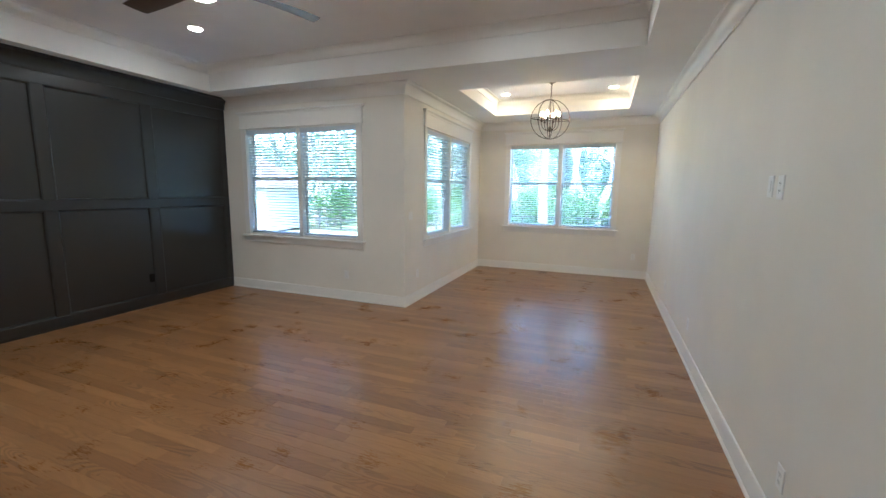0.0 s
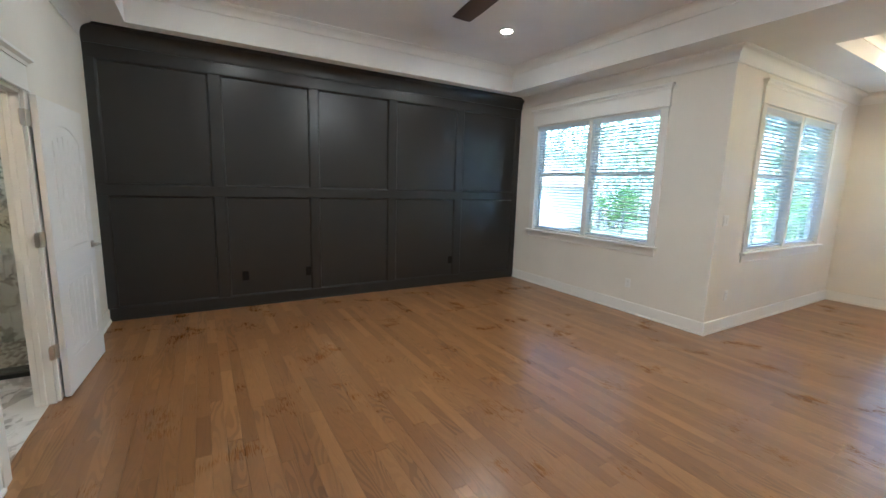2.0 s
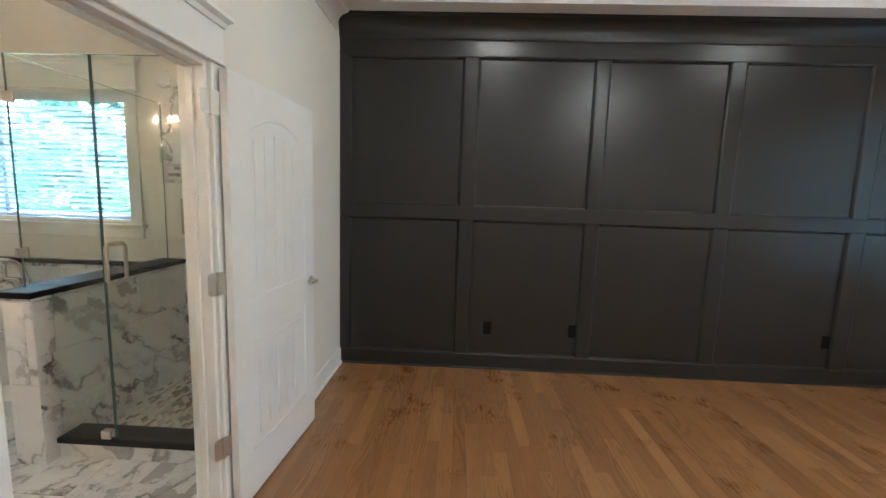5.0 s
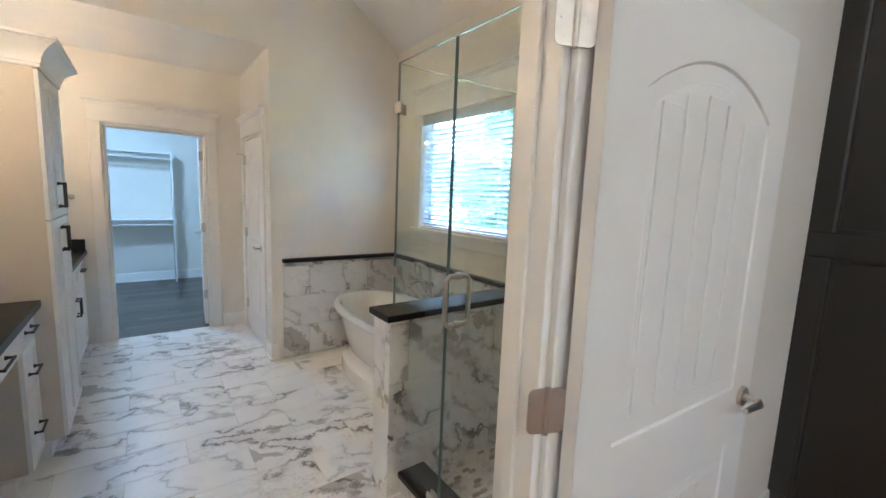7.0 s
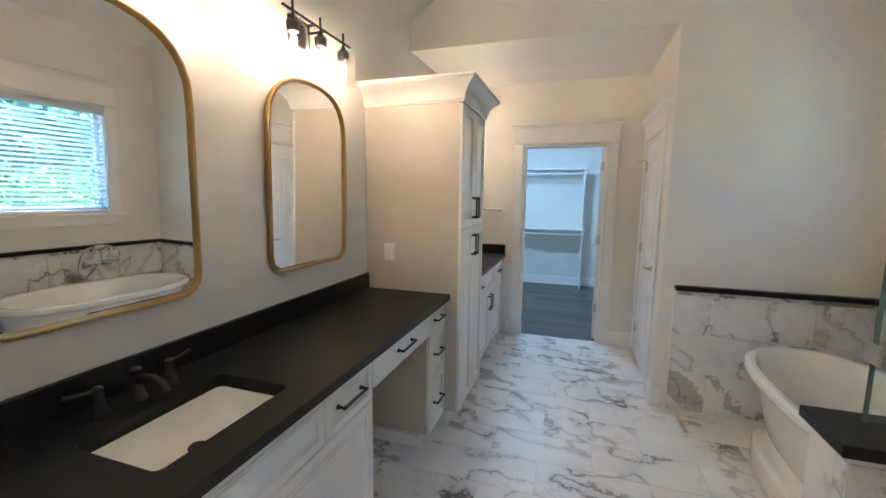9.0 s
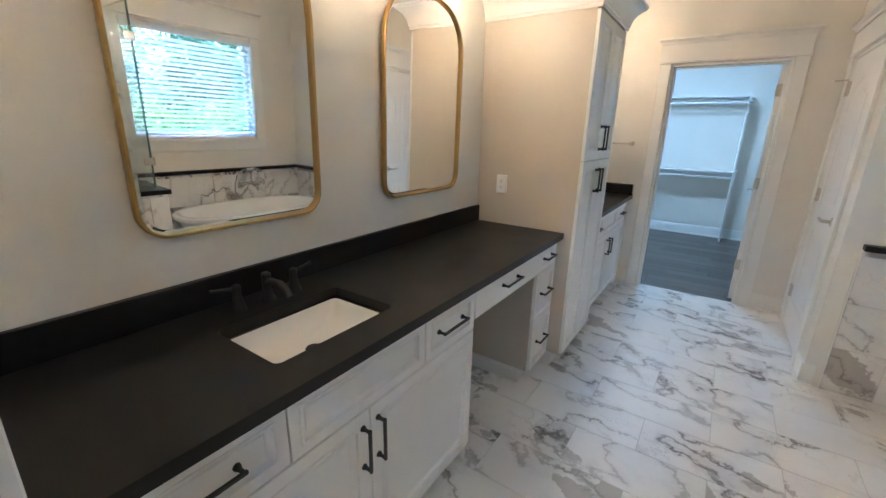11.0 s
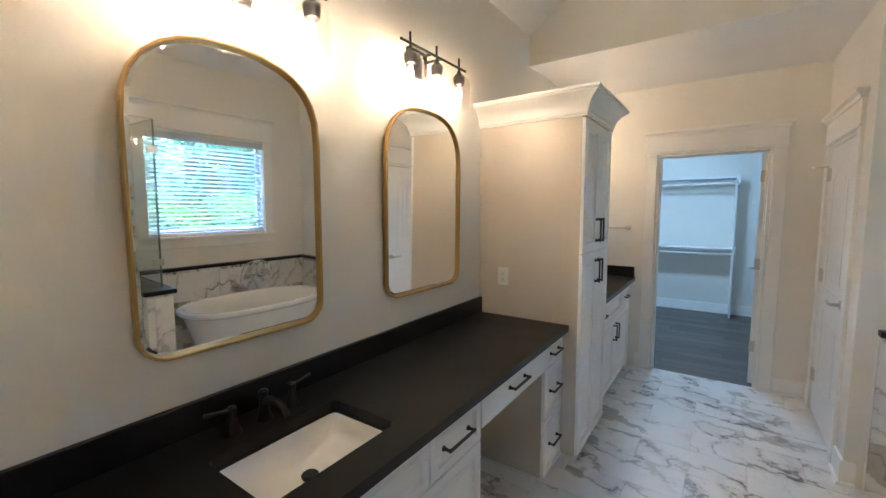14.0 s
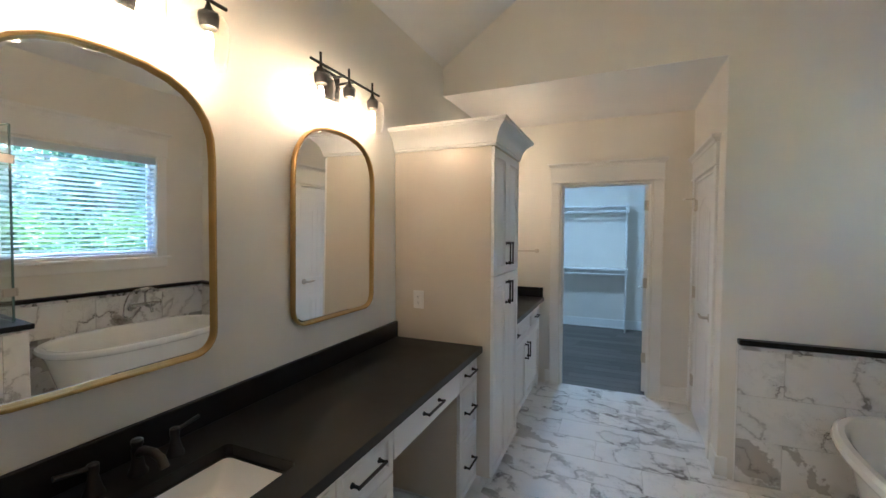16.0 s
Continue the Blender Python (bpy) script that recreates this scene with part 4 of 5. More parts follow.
slab("vanity_worktop", -1.960, RX1 - 0.001, VY + 0.001, RY1 - 0.001, WT - 0.0375, WT, sl, "honed black stone worktop with an undermount cut-out")
solid("vanity_backsplash", cuboid(RX1 - 0.022, RX1 - 0.001, VY + 0.001, RY1 - 0.001, WT + 0.0005, WT + 0.105, 0.002), STONE, "low black stone backsplash behind the vanity", "backsplash")


def basin(name, hole, z, label):
    a0, a1, b0, b1 = hole
    cx, cy, hx, hy = (a0 + a1) / 2, (b0 + b1) / 2, (a1 - a0) / 2, (b1 - b0) / 2
    def loop(fx, fy, zz, r):
        n = 6
        pts = []
        for sx, sy, s in ((1, 1, 0), (-1, 1, 1), (-1, -1, 2), (1, -1, 3)):
            ox, oy = sx * (hx * fx - r), sy * (hy * fy - r)
            pts += [(cx + ox + r * math.cos((s + k / n) * math.pi / 2), cy + oy + r * math.sin((s + k / n) * math.pi / 2), zz) for k in range(n + 1)]
        return pts
    s = thing(name, label, "sink", pose(0, 0, 0))
    bm = rings(bmesh.new(), [loop(0.94, 0.95, z, 0.025), loop(0.925, 0.94, z - 0.02, 0.03), loop(0.86, 0.87, z - 0.052, 0.045), loop(0.74, 0.70, z - 0.078, 0.05), loop(0.5, 0.45, z - 0.086, 0.04), loop(0.2, 0.16, z - 0.089, 0.02)], False, True)
    rings(bm, [loop(1.02, 1.02, z - 0.002, 0.03), loop(0.98, 0.98, z - 0.1, 0.05), loop(0.88, 0.88, z - 0.155, 0.06)], False, True)
    part("bowl", bm, PORCELAIN, s, "", True)
    part("stone_reveal", rings(bmesh.new(), [loop(1.12, 1.10, z, 0.03), loop(0.94, 0.95, z + 0.0002, 0.025), loop(0.94, 0.95, z - 0.004, 0.025)]), STONE, s, "black stone reveal")
    part("drain", lathe([(0.001, 0.024), (0.023, 0.024), (0.027, 0.020), (0.025, 0.013), (0.009, 0.011), (0.009, 0.0)], 20, (cx, cy, z - 0.0895)), BLACK, s, "black pop-up drain", True)
    return s


basin("undermount_sink", sl, WT - 0.0385, "white rectangular porcelain undermount sink")

tap = thing("widespread_faucet", "matte black widespread faucet with two levers", "faucet", pose(-1.450, -2.905, WT))
part("spout_base", lathe([(0.026, 0.0), (0.026, 0.006), (0.019, 0.02), (0.014, 0.05), (0.016, 0.07), (0.013, 0.082), (0.016, 0.088), (0.016, 0.098), (0.009, 0.104)], 18), BLACK, tap, smooth=True)
part("spout", tube([(0.0, 0, 0.058), (-0.03, 0, 0.074), (-0.075, 0, 0.078), (-0.11, 0, 0.068), (-0.125, 0, 0.044)], [0.013, 0.0135, 0.0125, 0.012, 0.013], 12), BLACK, tap, smooth=True)
for s in (-1, 1):
    base = part("handle_base", lathe([(0.026, 0.0), (0.026, 0.006), (0.020, 0.02), (0.012, 0.055), (0.014, 0.064), (0.014, 0.084), (0.007, 0.090)], 16, (0, s * 0.108, 0)), BLACK, tap, smooth=True)
    part("lever", tube([(0.0, s * 0.108, 0.076), (0.002, s * 0.14, 0.080), (0.004, s * 0.190, 0.088)], [0.008, 0.006, 0.007], 10), BLACK, base, smooth=True)

# tall linen cabinet
TF = -2.008
tall = thing("tall_linen_cabinet", "tall white linen cabinet with crown, four framed doors and black pulls", "cabinet", pose(0, 0, 0))
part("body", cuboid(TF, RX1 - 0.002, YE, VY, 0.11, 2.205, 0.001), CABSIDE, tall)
part("toe_kick", cuboid(TF + 0.06, RX1 - 0.01, YE + 0.01, VY - 0.009, 0.0, 0.11), CAB, tall)
ym = (YE + VY) / 2
for y0, y1, s in ((YE + 0.002, ym - g, 1), (ym + g, VY - 0.002, -1)):
    front("cabinet_door", tall, TF, y0, y1, 0.118, 1.356, FRONT)
    front("cabinet_door", tall, TF, y0, y1, 1.364, 2.142, FRONT)
    yp = ym - s * 0.034
    pull(tall, TF - 0.02, yp, 1.232, 0.15, True)
    pull(tall, TF - 0.02, yp, 1.492, 0.15, True)
cp = [(a, b + 0.105) for a, b in [(0.0, 2.045), (0.006, 2.045), (0.010, 2.053), (0.008, 2.061), (0.014, 2.066), (0.016, 2.080), (0.026, 2.110), (0.044, 2.138), (0.07, 2.160), (0.084, 2.168), (0.084, 2.174), (0.092, 2.178), (0.092, 2.192), (0.0, 2.192)]]
part("crown", sweep([(RX1 - 0.002, YE), (TF - 0.02, YE), (TF - 0.02, VY), (RX1 - 0.002, VY)], cp), CAB, tall, "stepped cove crown", True)
part("crown_lid", cuboid(TF - 0.1, RX1 - 0.002, YE - 0.07, VY + 0.076, 2.287, 2.295), CAB, tall)
plate("wall_outlet", pose(-1.521, VY, 1.190, 0, 0, 180), "white duplex outlet on the cabinet's side panel")

# second vanity
LF = -1.94
low = thing("low_vanity_cabinet", "white low vanity cabinet beside the closet door", "cabinet", pose(0, 0, 0))
part("body", cuboid(LF, RX1 - 0.002, RY0 + 0.14, -5.193, 0.10, 0.892, 0.001), CAB, low)
part("toe_kick", cuboid(LF + 0.06, RX1 - 0.01, RY0 + 0.15, -5.201, 0.0, 0.10), CAB, low)
part("end_filler", cuboid(LF + 0.01, RX1 - 0.002, RY0 + 0.03, RY0 + 0.139, 0.0, 0.892), CAB, low)
for y0, y1 in ((-6.465, -6.089), (-5.583, -5.201)):
    front("drawer_front", low, LF, y0, y1, 0.700, 0.878, SMALL)
    pull(low, LF - 0.02, (y0 + y1) / 2, 0.795, 0.12)
front("false_front", low, LF, -6.083, -5.588, 0.700, 0.878, SMALL)
front("cabinet_door", low, LF, -6.465, -5.836, 0.105, 0.694, FRONT)
front("cabinet_door", low, LF, -5.831, -5.201, 0.105, 0.694, FRONT)
pull(low, LF - 0.02, -5.878, 0.565, 0.14, True)
pull(low, LF - 0.02, -5.791, 0.565, 0.14, True)
sl2 = (-1.79, -1.50, -6.078, -5.622)
slab("low_vanity_worktop", -1.98, RX1 - 0.001, RY0 + 0.002, -5.193, WT - 0.0375, WT, sl2, "honed black stone worktop on the low vanity")
basin("undermount_sink", sl2, WT - 0.0385, "white rectangular porcelain undermount sink")
solid("low_vanity_backsplash", cuboid(RX1 - 0.021, RX1 - 0.001, RY0 + 0.023, -5.193, WT + 0.0005, WT + 0.105, 0.002), STONE, "low black stone backsplash", "backsplash")
solid("low_vanity_side_splash", cuboid(-1.97, RX1 - 0.001, RY0 + 0.002, RY0 + 0.022, WT + 0.0005, WT + 0.105, 0.002), STONE, "low black stone side splash against the closet wall", "backsplash")

rail = thing("towel_bar", "brushed nickel towel bar on the closet wall", "towel bar", pose(-1.90, RY0, 1.43))
part("bar", tube([(0.005, 0.06, 0), (0.40, 0.06, 0)], 0.008, 12), NICKEL, rail, smooth=True)
for x in (0.0, 0.40):
    part("post", lathe([(0.024, 0.0), (0.024, 0.006), (0.011, 0.014), (0.009, 0.05), (0.013, 0.055), (0.013, 0.072), (0.004, 0.075)], 16), NICKEL, rail, "", True, pose(x, 0, 0, -90, 0, 0))


# ---- mirrors ----
def mirror_outline(w, h, n=14):
    """Rounded lower corners, a broad arched top; centred on its foot."""
    r = 0.085
    pts = []
    pts += [(-w / 2 + r - r * math.sin(a), r - r * math.cos(a)) for a in [math.pi / 2 * (1 - k / 6) for k in range(7)]]
    pts += [(w / 2 - r + r * math.sin(a), r - r * math.cos(a)) for a in [math.pi / 2 * k / 6 for k in range(7)]]
    R = w * 0.46
    for k in range(n + 1):
        a = math.pi * k / n
        c, s = math.cos(a), math.sin(a)
        e = 0.82
        pts.append((w / 2 * math.copysign(abs(c) ** e, c), h - R * 0.93 + R * 0.93 * abs(s) ** e))
    return pts


def wall_mirror(y, z):
    w, h = 0.635, 0.965
    m = thing("wall_mirror", "arched wall mirror in a thin brushed brass frame", "mirror", pose(RX1 - 0.005, y, z, 0, 0, -90.8) @ pose(0, 0, 0, 1.0, 0, 0), "vanity mirrors")
    o = mirror_outline(w, h)
    bm = rings(bmesh.new(), [[(a, d, b) for a, b in inset(o, i)] for i, d in ((0.004, -0.0005), (0.0, -0.006), (0.0, -0.026), (0.003, -0.030), (0.009, -0.030), (0.011, -0.027), (0.011, -0.012))])
    part("frame", bm, GOLD, m, "brushed brass frame", True)
    bm = rings(bmesh.new(), [[(a, d, b) for a, b in inset(o, i)] for i, d in ((0.010, -0.013), (0.024, -0.0155))], False, True)
    part("mirror_glass", bm, MIRROR, m, "bevelled mirror glass")
    part("backing", rings(bmesh.new(), [[(a, d, b) for a, b in inset(o, 0.008)] for d in (-0.0005, -0.010)], True, True), BLACK, m)
    return m


wall_mirror(-2.905, 1.19)
wall_mirror(-3.925, 1.187)


# ---- vanity lights ----
def vanity_light(y):
    v = thing("vanity_light", "black three-lamp vanity light with clear glass bell shades, lit", "wall light", pose(RX1, y, 2.385), "vanity lights")
    part("back_plate", cuboid(-0.022, -0.0005, -0.078, 0.078, -0.078, 0.056, 0.003), BLACK, v)
    for s in (-0.042, 0.042):
        part("arm", tube([(-0.02, s, 0.0), (-0.137, s, 0.0)], 0.007, 10), BLACK, v, smooth=True)
    part("bar", tube([(-0.137, -0.272, 0.0), (-0.137, 0.272, 0.0)], 0.0065, 10), BLACK, v, smooth=True)
    for s in (-0.206, 0.0, 0.206):
        x = -0.137
        part("socket", lathe([(0.0055, 0.050), (0.0055, -0.008), (0.007, -0.014), (0.013, -0.030), (0.030, -0.044), (0.032, -0.050), (0.028, -0.086), (0.025, -0.090)], 18, (x, s, 0)), BLACK, v, "", True)
        sh = lathe([(0.033, -0.046), (0.044, -0.050), (0.056, -0.062), (0.063, -0.084), (0.064, -0.115), (0.060, -0.165), (0.052, -0.215), (0.0505, -0.215), (0.058, -0.165), (0.062, -0.115), (0.061, -0.085), (0.054, -0.064), (0.043, -0.052)], 28, (x, s, 0), False)
        shade = part("shade", sh, SHADE_GLASS, v, "clear glass bell shade", True)
        shade.visible_shadow = False
        bulb = part("bulb", lathe([(0.012, -0.092), (0.014, -0.104), (0.021, -0.122), (0.0235, -0.142), (0.021, -0.162), (0.012, -0.176), (0.001, -0.180)], 18, (x, s, 0)), BULB_GLASS, v, "clear glass filament bulb", True)
        bulb.visible_shadow = False
        wire = bmesh.new()
        for k in range(4):
            a = math.pi * (k / 2 + 0.25)
            u, w = math.cos(a), math.sin(a)
            tube([(x + 0.004 * u, s + 0.004 * w, -0.104), (x + 0.010 * u, s + 0.010 * w, -0.132), (x + 0.006 * u, s + 0.006 * w, -0.160)], 0.0028, 6, False, wire)
        part("filament", wire, BULB, bulb, "glowing filament")
    return v


vanity_light(-2.932)
vanity_light(-3.885)
vanity_light(-5.90)

# ---- tub ----
tub = thing("pedestal_tub", "white freestanding pedestal bathtub with a rolled rim", "bathtub", pose(-4.09, -4.45, 0))


def oval(hx, hy, z, e=2.5, n=40):
    pts = []
    for k in range(n):
        a = 2 * math.pi * k / n
        c, s = math.cos(a), math.sin(a)
        pts.append((hx * math.copysign(abs(c) ** (2 / e), c), hy * math.copysign(abs(s) ** (2 / e), s), z))
    return pts


bm = rings(bmesh.new(), [oval(0.24, 0.58, 0.17), oval(0.265, 0.61, 0.22), oval(0.30, 0.65, 0.36), oval(0.335, 0.69, 0.50), oval(0.352, 0.71, 0.545), oval(0.375, 0.73, 0.553), oval(0.392, 0.747, 0.566), oval(0.398, 0.753, 0.585), oval(0.392, 0.747, 0.604), oval(0.372, 0.728, 0.616), oval(0.345, 0.70, 0.612), oval(0.325, 0.68, 0.59), oval(0.30, 0.65, 0.45), oval(0.265, 0.60, 0.27), oval(0.22, 0.53, 0.215), oval(0.1, 0.3, 0.205)], True, True)
part("basin", bm, PORCELAIN, tub, "", True)
bm = rings(bmesh.new(), [oval(0.318, 0.68, 0.0), oval(0.318, 0.68, 0.085), oval(0.312, 0.674, 0.105), oval(0.288, 0.645, 0.118), oval(0.265, 0.615, 0.15), oval(0.25, 0.59, 0.19)], True, True)
part("plinth", bm, PORCELAIN, tub, "", True)

# tub filler on the wall ledge
tf = thing("tub_filler", "chrome telephone-style tub filler with cross handles", "faucet", pose(RX0 + 0.016, -4.68, 0.745))
for s in (-0.09, 0.09):
    leg = part("supply_leg", tube([(0.0, s, 0.0), (0.05, s, 0.0), (0.075, s, 0.01), (0.085, s * 0.9, 0.03)], 0.013, 12), CHROME, tf, smooth=True)
    part("escutcheon", tube([(0.0, s, 0.0), (0.008, s, 0.0)], 0.032, 20), CHROME, leg, smooth=True)
part("mixer_body", tube([(0.09, -0.12, 0.035), (0.09, 0.12, 0.035)], 0.017, 14), CHROME, tf, smooth=True)
part("spout", tube([(0.09, 0, 0.035), (0.12, 0, 0.02), (0.17, 0, 0.02), (0.20, 0, 0.0), (0.205, 0, -0.035)], 0.014, 12), CHROME, tf, smooth=True)
for s in (-0.145, 0.145):
    bm = bmesh.new()
    for dx, dz in ((0.032, 0), (0, 0.032)):
        tube([(0.09 - dx, s, 0.035 - dz), (0.09 + dx, s, 0.035 + dz)], 0.006, 8, False, bm)
    tube([(0.09, s * 0.8, 0.035), (0.09, s * 1.06, 0.035)], 0.009, 10, False, bm)
    part("cross_handle", bm, CHROME, tf, smooth=True)
part("riser", tube([(0.09, 0, 0.04), (0.09, 0, 0.16)], 0.009, 10), CHROME, tf, smooth=True)
part("cradle", tube([(0.075, -0.03, 0.17), (0.09, 0, 0.155), (0.105, 0.03, 0.17)], 0.008, 8), CHROME, tf, smooth=True)
shw = part("hand_shower", tube([(0.09, 0.10, 0.185), (0.09, 0.02, 0.19), (0.09, -0.06, 0.195), (0.09, -0.085, 0.18), (0.09, -0.095, 0.165)], [0.010, 0.013, 0.012, 0.014, 0.026], 12), CHROME, tf, smooth=True)
part("grip", tube([(0.09, 0.05, 0.1885), (0.09, -0.03, 0.193)], 0.0155, 12), PORCELAIN, shw, "white porcelain grip", True)
part("hose", tube([(0.09, 0.10, 0.185), (0.09, 0.15, 0.15), (0.09, 0.19, 0.05), (0.09, 0.20, -0.05), (0.09, 0.16, -0.10), (0.09, 0.09, -0.06), (0.09, 0.04, 0.01)], 0.007, 8), CHROME, tf, smooth=True)

# ---- shower and tiled ledge ----
KX, KY0, KY1, KZ = -3.387, -3.415, -3.245, 0.952
LEDGE = 0.914
SZ = 2.46
knee_wall = thing("shower_knee_wall", "half-height marble tiled shower wall with a black stone cap", "half wall", pose(0, 0, 0))
part("core", cuboid(RX0 + 0.012, KX - 0.01, KY0 + 0.01, KY1 - 0.01, 0.0, KZ), GROUT, knee_wall)
part("stone_cap", cuboid(RX0 + 0.001, KX + 0.022, KY0 - 0.02, KY1 + 0.02, KZ, KZ + 0.034, 0.004), STONE, knee_wall, "black stone cap")
curb = thing("shower_curb", "marble tiled shower curb with a black stone top", "shower curb", pose(0, 0, 0))
part("core", cuboid(-3.605, -3.470, KY1 - 0.135, RY1 - 0.012, 0.0, 0.088), MARBLE_WALL, curb)
part("stone_top", cuboid(-3.62, -3.455, KY1 - 0.15, RY1 - 0.012, 0.088, 0.120, 0.003), STONE, curb, "black stone top")
part("core_tail", cuboid(-3.605, -3.470, KY1 - 0.165, KY1 - 0.136, 0.0, 0.088), MARBLE_WALL, curb)
led = thing("tub_ledge", "black stone ledge capping the tub wainscot", "ledge", pose(0, 0, 0))
part("end_ledge", cuboid(RX0 + 0.001, -3.43, TY + 0.001, TY + 0.062, LEDGE, LEDGE + 0.034, 0.004), STONE, led)
part("side_ledge", cuboid(RX0 + 0.001, RX0 + 0.062, TY + 0.063, KY0 - 0.021, LEDGE, LEDGE + 0.034, 0.004), STONE, led)
GX, GY, GT = -3.478, -3.38, 2.215


def glass_panel(name, x0, x1, y0, y1, z0, z1, label):
    p = thing(name, label, "shower glass", pose(0, 0, 0))
    t = 0.005
    along_y = abs(y1 - y0) > abs(x1 - x0)
    if along_y:
        pane = part("pane", cuboid(x0 - t, x0 + t, y0 + 0.0015, y1 - 0.0015, z0 + 0.0015, z1 - 0.0015), SHOWER_GLASS, p)
        for a, b, c, d in ((y0, y0 + 0.0012, z0, z1), (y1 - 0.0012, y1, z0, z1), (y0, y1, z1 - 0.0012, z1)):
            part("edge", cuboid(x0 - t, x0 + t, a, b, c, d), EDGE, p, "green glass edge").visible_shadow = False
    else:
        pane = part("pane", cuboid(x0 + 0.0015, x1 - 0.0015, y0 - t, y0 + t, z0 + 0.0015, z1 - 0.0015), SHOWER_GLASS, p)
        for a, b, c, d in ((x0, x0 + 0.0012, z0, z1), (x1 - 0.0012, x1, z0, z1), (x0, x1, z1 - 0.0012, z1)):
            part("edge", cuboid(a, b, y0 - t, y0 + t, c, d), EDGE, p, "green glass edge").visible_shadow = False
    pane.visible_shadow = False
    return p


def clamp(parent, x0, x1, y0, y1, z):
    return part("clamp", cuboid(x0, x1, y0, y1, z - 0.026, z + 0.026, 0.003), NICKEL, parent, "brushed nickel clamp")


fixed = glass_panel("fixed_shower_panel", GX, GX, GY + 0.008, -2.915, 0.122, GT, "clear glass shower panel beside the shower door")
ret = glass_panel("return_shower_panel", RX0 + 0.012, GX - 0.008, GY, GY, KZ + 0.036, GT, "clear glass panel standing on the half wall")
for z in (1.18, 2.0):
    clamp(ret, GX - 0.055, GX + 0.016, GY - 0.016, GY - 0.0055, z)
    clamp(fixed, GX + 0.006, GX + 0.016, GY - 0.005, GY + 0.055, z)
clamp(fixed, GX + 0.006, GX + 0.018, -2.99, -2.935, 0.150)
clamp(fixed, GX - 0.018, GX - 0.006, -2.99, -2.935, 0.150)
sd = glass_panel("shower_door", GX, GX, -2.908, RY1 - 0.03, 0.134, GT, "clear frameless glass shower door with a nickel pull")
part("bottom_sweep", cuboid(GX - 0.006, GX + 0.006, -2.905, RY1 - 0.04, 0.122, 0.133, 0.002), SHADE_GLASS, sd)
for z in (0.45, 1.90, 1.30):
    for s in (-1, 1):
        clamp(sd, GX + s * 0.0055, GX + s * 0.018, RY1 - 0.075, RY1 - 0.013, z)
loop_ = []
for x, z in ((0.0, -0.105), (0.045, -0.105), (0.062, -0.088), (0.062, 0.088), (0.045, 0.105), (0.0, 0.105)):
    loop_.append((GX + x, -2.842, 1.145 + z))
part("pull_handle", tube(loop_, 0.0105, 14), NICKEL, sd, "brushed nickel D-shaped pull", True)
part("pull_handle", tube([(2 * GX - a, b, c) for a, b, c in loop_], 0.0105, 14), NICKEL, sd, "brushed nickel D-shaped pull", True)
for z in (1.04, 1.25):
    part("washer", tube([(GX - 0.014, -2.842, z), (GX + 0.014, -2.842, z)], 0.0155, 16), NICKEL, sd, smooth=True)
head = thing("shower_valve", "brushed nickel shower valve and wall-mounted shower head", "shower", pose(-4.05, RY1 - 0.013, 1.15))
part("valve_plate", tube([(0, 0, 0), (0, -0.01, 0)], 0.07, 28), NICKEL, head, smooth=True)
part("valve_lever", tube([(0, -0.01, 0), (0, -0.05, 0), (0.0, -0.06, -0.06)], [0.018, 0.014, 0.008], 12), NICKEL, head, smooth=True)
part("shower_arm", tube([(0, 0, 0.95), (0, -0.10, 0.98), (0, -0.17, 0.93)], 0.010, 10), NICKEL, head, smooth=True)
part("shower_head", lathe([(0.012, 0.03), (0.02, 0.01), (0.06, -0.01), (0.062, -0.02), (0.055, -0.022)], 24), NICKEL, head, "", True, pose(0, -0.18, 0.90, 25, 0, 0))
drain = thing("shower_drain", "round nickel shower drain", "drain", pose(-4.02, -2.74, 0.028))
part("grate", lathe([(0.001, 0.003), (0.045, 0.003), (0.052, 0.0)], 24), NICKEL, drain, smooth=True)

# ---- closet ----
unit = thing("closet_shelving", "white painted closet shelving with two shelves and hanging rods", "shelving", pose(0, 0, 0))
part("end_panel", cuboid(-2.83, -2.808, BACK + 0.015, -9.35, 0.0, 2.10, 0.002), TRIM, unit)
for z in (2.045, 1.005):
    part("shelf", cuboid(-2.807, -1.06, BACK + 0.015, -9.36, z, z + 0.02, 0.002), TRIM, unit)
    part("cleat", cuboid(-2.807, -1.06, BACK + 0.015, BACK + 0.035, z - 0.09, z - 0.001, 0.002), TRIM, unit)
    part("front_cleat", cuboid(-2.855, -2.831, BACK + 0.015, -9.35, z - 0.07, z + 0.03, 0.002), TRIM, unit)
    part("hanging_rod", tube([(-2.81, -9.41, z - 0.07), (-1.06, -9.41, z - 0.07)], 0.016, 12), TRIM, unit, smooth=True)
side = thing("closet_side_shelf", "short white closet shelf with a chrome rod bracket", "shelf", pose(-3.72, 0, 0))
part("shelf", cuboid(0.001, 0.30, -9.0, -7.4, 1.90, 1.92, 0.002), TRIM, side)
part("cleat", cuboid(0.001, 0.02, -9.0, -7.4, 1.81, 1.899, 0.002), TRIM, side)
part("rod_bracket", tube([(0.02, -8.98, 1.82), (0.15, -8.98, 1.84), (0.24, -8.98, 1.80), (0.27, -8.98, 1.83)], 0.008, 8), CHROME, side)
# Unseen fill lamp, added to give the closet its bluish daylight.
lamp = thing("closet_ceiling_light", "unseen round fill light added on the closet ceiling, cool white", "ceiling light", pose(-2.2, -8.1, SOFFIT))
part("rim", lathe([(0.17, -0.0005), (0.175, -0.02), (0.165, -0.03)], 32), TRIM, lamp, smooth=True)
